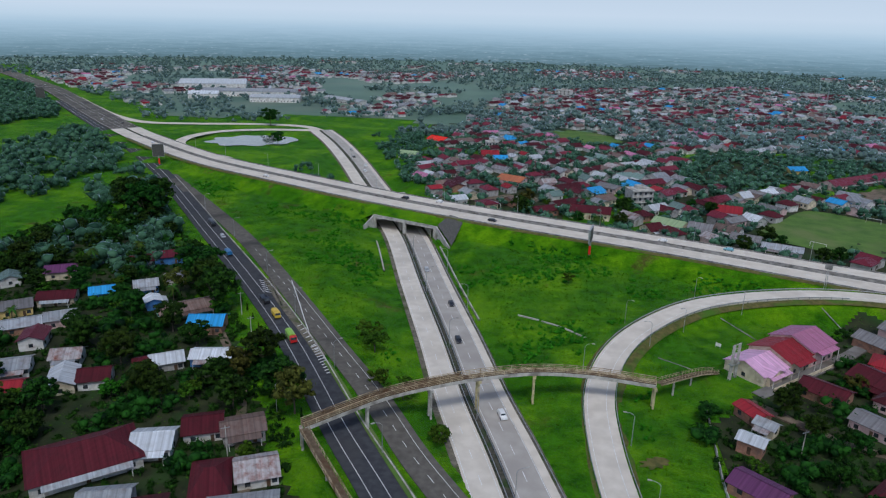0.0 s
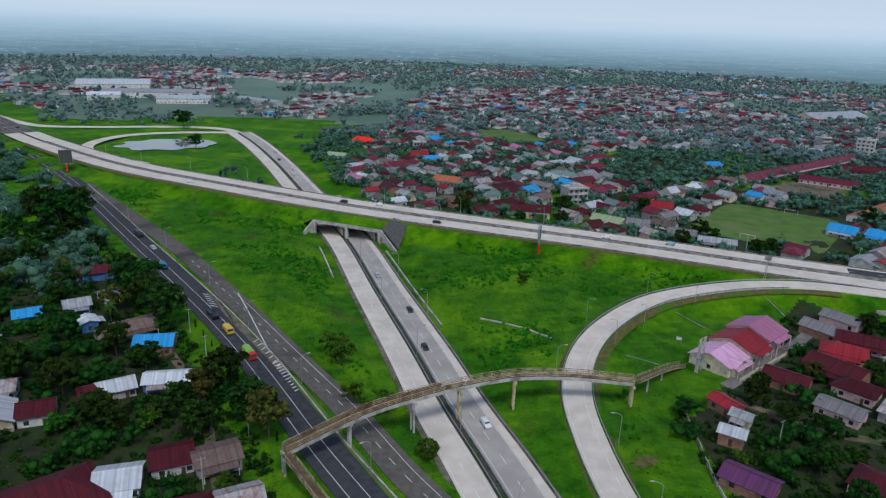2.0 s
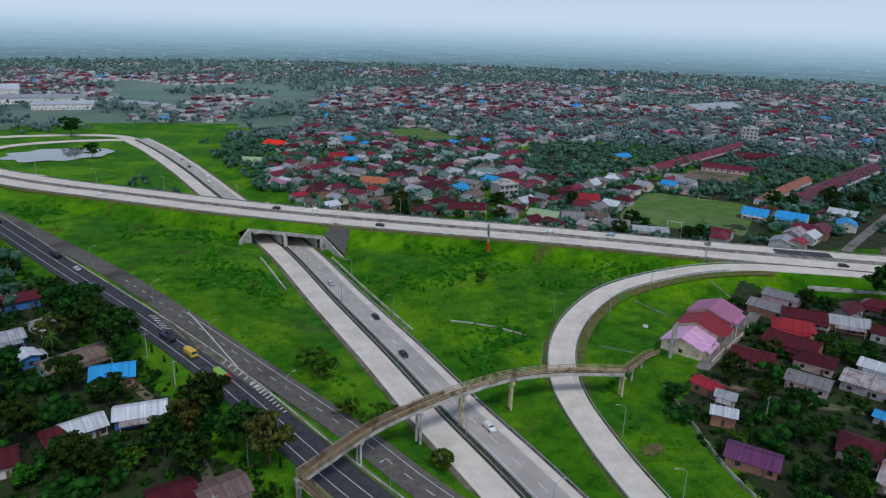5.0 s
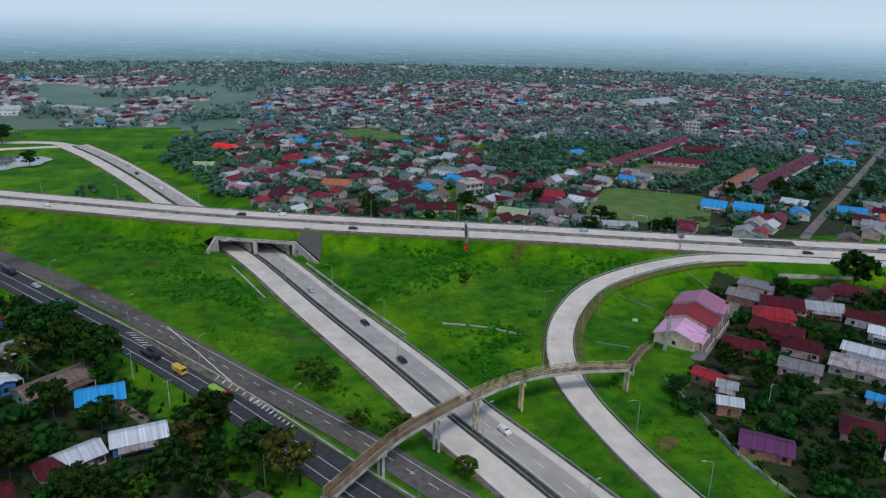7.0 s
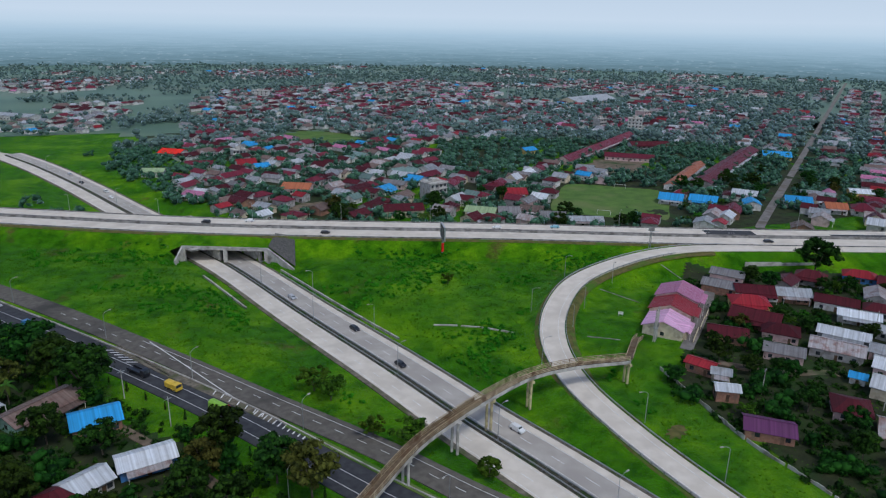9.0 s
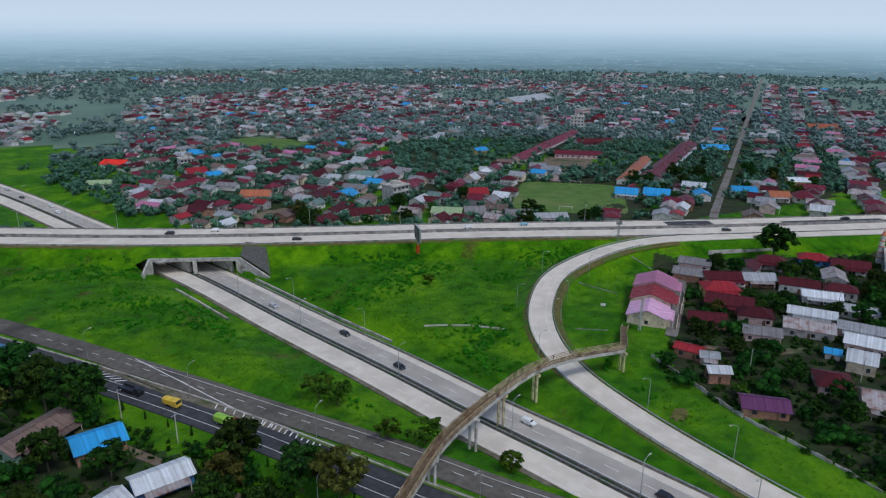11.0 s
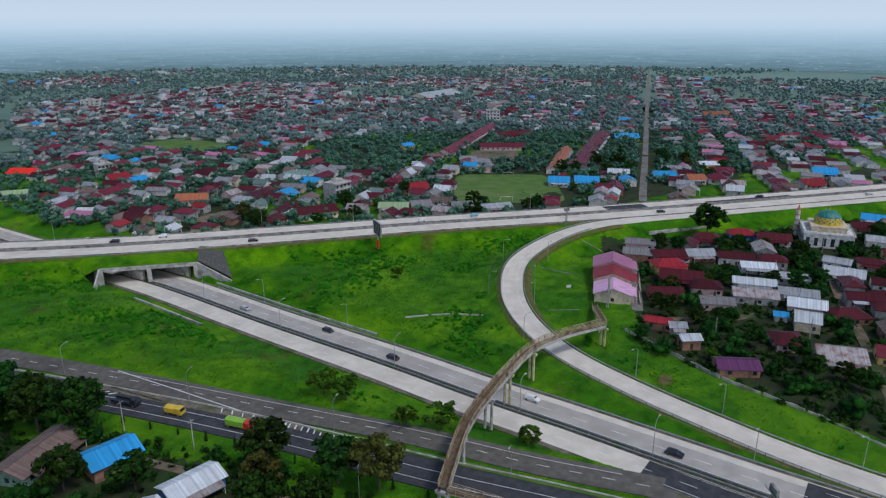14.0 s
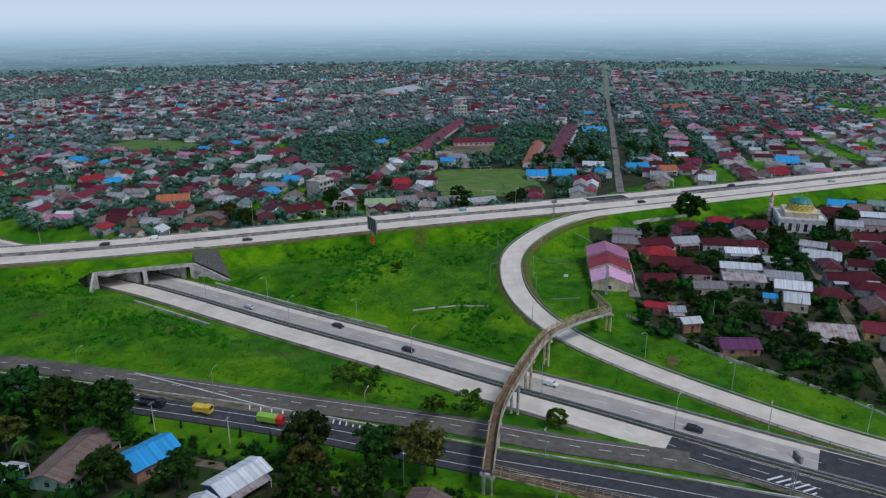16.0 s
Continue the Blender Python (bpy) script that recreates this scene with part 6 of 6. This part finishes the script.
PAINTS = {"white": paint("white_car_paint", (0.75, 0.75, 0.74)), "black": paint("black_car_paint", (0.02, 0.02, 0.025)), "silver": paint("silver_car_paint", (0.42, 0.43, 0.45)), "blue": paint("blue_truck_paint", (0.03, 0.16, 0.36)),
          "yellow": paint("yellow_truck_paint", (0.70, 0.48, 0.04)), "green": paint("green_tarpaulin", (0.28, 0.52, 0.05)), "red": paint("red_truck_paint", (0.60, 0.02, 0.02)), "teal": paint("pale_blue_car_paint", (0.20, 0.42, 0.50))}


def wheels(parent, xs, y, r):
    for x in xs:
        for s in (-1, 1):
            w = link("wheel", *tube((x, s * y - 0.11, r), (x, s * y + 0.11, r), r, r, 12), M_BLACK, parent)
            link("hub", *tube((x, s * (y + 0.09), r), (x, s * (y + 0.13), r), r * 0.5, r * 0.5, 8), M_STEEL, w)


def car(x, y, z, a, colour, van=False):
    c = empty("car", pose(x, y, z, 0, 0, a), f"{colour} car driving on the road", "car", "traffic")
    prof = [(-2.15, 0.35), (-2.2, 0.75), (-2.0, 1.0), (-1.7, 1.55 if van else 1.4), (0.55 if not van else 0.9, 1.6 if van else 1.45), (1.25, 1.02), (2.05, 0.85), (2.2, 0.55), (2.15, 0.35)]
    V = [(px, s * (0.86 if pz < 1.1 else 0.68), pz) for s in (-1, 1) for px, pz in prof]
    n = len(prof)
    F = [tuple(range(n)), tuple(range(2 * n - 1, n - 1, -1))] + [(k, n + k, n + (k + 1) % n, (k + 1) % n) for k in range(n)]
    link("body", V, F, PAINTS[colour], c)
    for s in (-1, 1):
        link("side_window", [(-1.55, s * 0.80, 1.05), (0.95, s * 0.80, 1.05), (0.45, s * 0.70, 1.38), (-1.45, s * 0.70, 1.38)], [(0, 1, 2, 3)], M_GLASS, c)
        link("headlight", *box(2.08, 2.2, s * 0.6 - 0.15, s * 0.6 + 0.15, 0.6, 0.75), WALLS["white"], c)
    top = 1.6 if van else 1.45
    xw = 0.9 if van else 0.55
    link("windscreen", [(xw + 0.05, -0.6, top - 0.05), (xw + 0.05, 0.6, top - 0.05), (1.22, 0.72, 1.06), (1.22, -0.72, 1.06)], [(0, 1, 2, 3)], M_GLASS, c)
    link("rear_window", [(-1.74, -0.6, top - 0.1), (-1.74, 0.6, top - 0.1), (-2.02, 0.7, 1.06), (-2.02, -0.7, 1.06)], [(0, 1, 2, 3)], M_GLASS, c)
    wheels(c, (-1.35, 1.35), 0.78, 0.32)


def truck(x, y, z, a, cab, load, L=5.6, tall=1.5, label=""):
    t = empty("truck", pose(x, y, z, 0, 0, a), label, "truck", "traffic")
    link("chassis", *box(-L / 2, L / 2 + 1.2, -0.5, 0.5, 0.55, 0.85), M_BLACK, t)
    prof = [(L / 2 + 0.1, 0.6), (L / 2 + 1.9, 0.6), (L / 2 + 1.9, 1.5), (L / 2 + 1.65, 2.35), (L / 2 + 0.1, 2.4)]
    V = [(px, s * 1.05, pz) for s in (-1, 1) for px, pz in prof]
    link("cab", V, [(0, 1, 2, 3, 4), (9, 8, 7, 6, 5)] + [(k, 5 + k, 5 + (k + 1) % 5, (k + 1) % 5) for k in range(5)], PAINTS[cab], t)
    link("windscreen", [(L / 2 + 1.92, -0.9, 1.52), (L / 2 + 1.92, 0.9, 1.52), (L / 2 + 1.7, 0.9, 2.28), (L / 2 + 1.7, -0.9, 2.28)], [(0, 1, 2, 3)], M_GLASS, t)
    if tall:
        prof = [(-1.1, 0.85), (1.1, 0.85), (1.1, 0.85 + tall), (0.5, 1.2 + tall), (-0.5, 1.2 + tall), (-1.1, 0.85 + tall)]
        V = [(px, py, pz) for px in (-L / 2, L / 2) for py, pz in prof]
        link("load_body", V, [(0, 1, 2, 3, 4, 5), (11, 10, 9, 8, 7, 6)] + [(k, 6 + k, 6 + (k + 1) % 6, (k + 1) % 6) for k in range(6)], PAINTS[load], t)
    else:
        link("load_bed", *merge(box(-L / 2, L / 2, -1.1, 1.1, 0.85, 1.0), box(-L / 2, L / 2, -1.15, -1.05, 1.0, 1.5), box(-L / 2, L / 2, 1.05, 1.15, 1.0, 1.5)), PAINTS[load], t)
    wheels(t, (-L / 2 + 0.9, L / 2 + 1.0), 0.95, 0.45)


def on(line, o, y=None, x=None):
    q = offset(line, o)
    i = int(np.argmin(abs(q[:, 1] - y))) if y is not None else int(np.argmin(abs(q[:, 0] - x)))
    d = q[min(i + 1, len(q) - 1)] - q[i - 1]
    return q[i, 0], q[i, 1], q[i, 2] + 0.02, math.degrees(math.atan2(d[1], d[0]))


for y, o, c, van, flip in ((272, 3.6, "silver", 0, 0), (235, 7.2, "black", 0, 0), (200, 3.8, "black", 0, 0), (157, 7.0, "white", 1, 0), (118, 4.0, "black", 0, 0), (460, 4, "white", 0, 0), (475, 7, "white", 1, 0), (505, 4, "black", 0, 0), (530, 7, "silver", 0, 0)):
    x, y, z, a = on(TOLL, o, y=y)
    car(x, y, z, a + 180, c, van)
for x, o, c, van, flip in ((-72, -4.4, "black", 1, 1), (-52, -8.6, "white", 1, 1), (-166, 8.0, "white", 0, 0), (-18, 8.2, "black", 0, 0), (88, -8, "teal", 0, 1), (60, -4.5, "white", 0, 1), (173, 8, "black", 0, 0), (245, -6, "black", 0, 1), (300, 7, "silver", 0, 0), (-300, 5, "white", 0, 0), (-390, -5, "black", 0, 1), (-420, 6, "silver", 1, 0)):
    x, y, z, a = on(HIGHWAY, o, x=x)
    car(x, y, z, a + 180 * flip, c, van)
x, y, z, a = on(OLD, -0.9, y=262)
truck(x, y, z, a, "blue", "blue", 3.6, 1.2, "small blue covered truck on the old road")
x, y, z, a = on(OLD, 2.8, y=306)
truck(x, y, z, a + 180, "black", "black", 6.0, 1.4, "dark loaded truck on the old road")
x, y, z, a = on(OLD, 2.8, y=288)
car(x, y, z, a + 180, "silver")
for y, cab, load, L, tall, lab in ((190, "red", "green", 5.4, 1.5, "truck with a green tarpaulin and a red cab"), (206, "yellow", "yellow", 3.2, 1.3, "small yellow box truck on the old road"), (218, "black", "black", 6.2, 0, "dark flatbed truck on the old road")):
    x, y, z, a = on(OLD, -0.9, y=y)
    truck(x, y, z, a + 180, cab, load, L, tall, lab)


# ---------------------------------------------------------------- small things
def goal(x, y, a):
    g = empty("football_goal", pose(x, y, 0.5, 0, 0, a), "white steel football goal on the field", "goal")
    for s in (-3.6, 3.6):
        link("post", *box(s - 0.08, s + 0.08, -0.08, 0.08, -0.3, 2.4), WALLS["white"], g)
    link("crossbar", *box(-3.7, 3.7, -0.08, 0.08, 2.35, 2.5), WALLS["white"], g)


goal(184, 387, -37)
goal(137, 333, -37)


def radio_mast(x, y, h, label):
    r = empty("radio_mast", pose(x, y, 0), label, "mast")
    for k in range(3):
        a = 2 * math.pi * k / 3
        link("leg", *bar((2 * math.cos(a), 2 * math.sin(a), -0.5), (0.3 * math.cos(a), 0.3 * math.sin(a), h), 0.25), M_STEEL, r)
    for j in range(int(h / 3)):
        f = 2 - 1.7 * j * 3 / h
        for k in range(3):
            a, b = 2 * math.pi * k / 3, 2 * math.pi * (k + 1) / 3
            link("brace", *bar((f * math.cos(a), f * math.sin(a), j * 3), (f * math.cos(b), f * math.sin(b), j * 3 + 2.6), 0.12), M_STEEL, r)


radio_mast(640, 930, 42, "tall steel lattice radio mast in the village")
radio_mast(300, 800, 38, "tall steel lattice radio mast in the village")
# utility poles between the gardens and along the lane
for x, y in ((96, 132), (118, 148), (71, 150), (140, 170), (190, 176), (-86, 186), (-66, 126), (-98, 205)):
    u = empty("utility_pole", pose(x, y, 0, 0, 0, 30), "grey concrete utility pole with a crossarm", "pole", "utility poles")
    link("pole", *tube((0, 0, -0.5), (0, 0, 8.5), 0.16, 0.1), M_WALLC, u)
    link("crossarm", *box(-1.0, 1.0, -0.06, 0.06, 7.8, 7.95), M_STEEL, u)
def transformer(x, y, a):
    t = empty("transformer_stand", pose(x, y, 0, 0, 0, a), "grey transformer stand on two lattice poles", "pole")
    for s in (-1.3, 1.3):
        for dx, dy in ((-0.3, -0.3), (0.3, -0.3), (-0.3, 0.3), (0.3, 0.3)):
            link("upright", *bar((s + dx, dy, -0.5), (s + dx * 0.6, dy * 0.6, 11.5), 0.2), M_WALLC, t)
        for k in range(11):
            e = 1 if k % 2 else -1
            link("lacing", *bar((s - 0.28 * e, -0.3, k), (s + 0.28 * e, -0.3, k + 1), 0.12), M_WALLC, t)
            link("lacing", *bar((s - 0.28 * e, 0.3, k), (s + 0.28 * e, 0.3, k + 1), 0.12), M_WALLC, t)
    link("platform", *box(-2.0, 2.0, -0.7, 0.7, 5.0, 5.2), M_STEEL, t)
    link("tank", *merge(box(-0.7, 0.7, -0.5, 0.5, 5.2, 6.7), *[box(-0.6 + 0.3 * k, -0.52 + 0.3 * k, -0.75, 0.75, 5.3, 6.4) for k in range(5)]), M_WALLC, t)
    for h in (8.5, 10.0, 11.3):
        link("crossarm", *box(-2.2, 2.2, -0.08, 0.08, h, h + 0.2), M_WALLC, t)
        for k in (-2, -0.6, 0.6, 2):
            link("insulator", *tube((k, 0, h + 0.16), (k, 0, h + 0.5), 0.08, 0.05, 6), M_DOOR, t)


transformer(TPOS[0], TPOS[1], 42)
# concrete drains running down the inner bank of the slip road
for x0, y0, x1, y1 in ((44, 199, 53, 193), (70, 232, 79, 219), (108, 245, 112, 236)):
    z0, z1 = ground_height([(x0, y0), (x1, y1)])
    structure("bank_drain", bar((x0, y0, z0 + 0.15), (x1, y1, z1 + 0.05), 0.4, 0.2), M_BARRIER, "concrete drain chute down the grassy bank", "drain")
structure("retaining_wall", merge(bar((145.5, 236.6, 1.9), (161, 232.0, 1.9), 0.4, 3.4), bar((161.2, 231.9, 1.7), (178, 227.0, 1.7), 0.4, 3.0)), M_WALLC, "stained grey concrete retaining wall below the bank", "wall")
for (x0, y0), (x1, y1) in (((-1.5, 224.2), (6, 220.8)), ((7, 220.2), (14, 216.6)), ((15, 215.8), (22, 209.6))):
    z0, z1 = ground_height([(x0, y0), (x1, y1)])
    structure("field_drain", bar((x0, y0, z0 + 0.2), (x1, y1, z1 + 0.2), 0.5, 0.5), M_WALLC, "low concrete drain edge in the grass", "drain")
patch("earth_patch", 35.5, 142, 3.4, 2.2, 20, 0.28, M_EARTH, "bare reddish earth patch in the grass", "ground", 0.3)
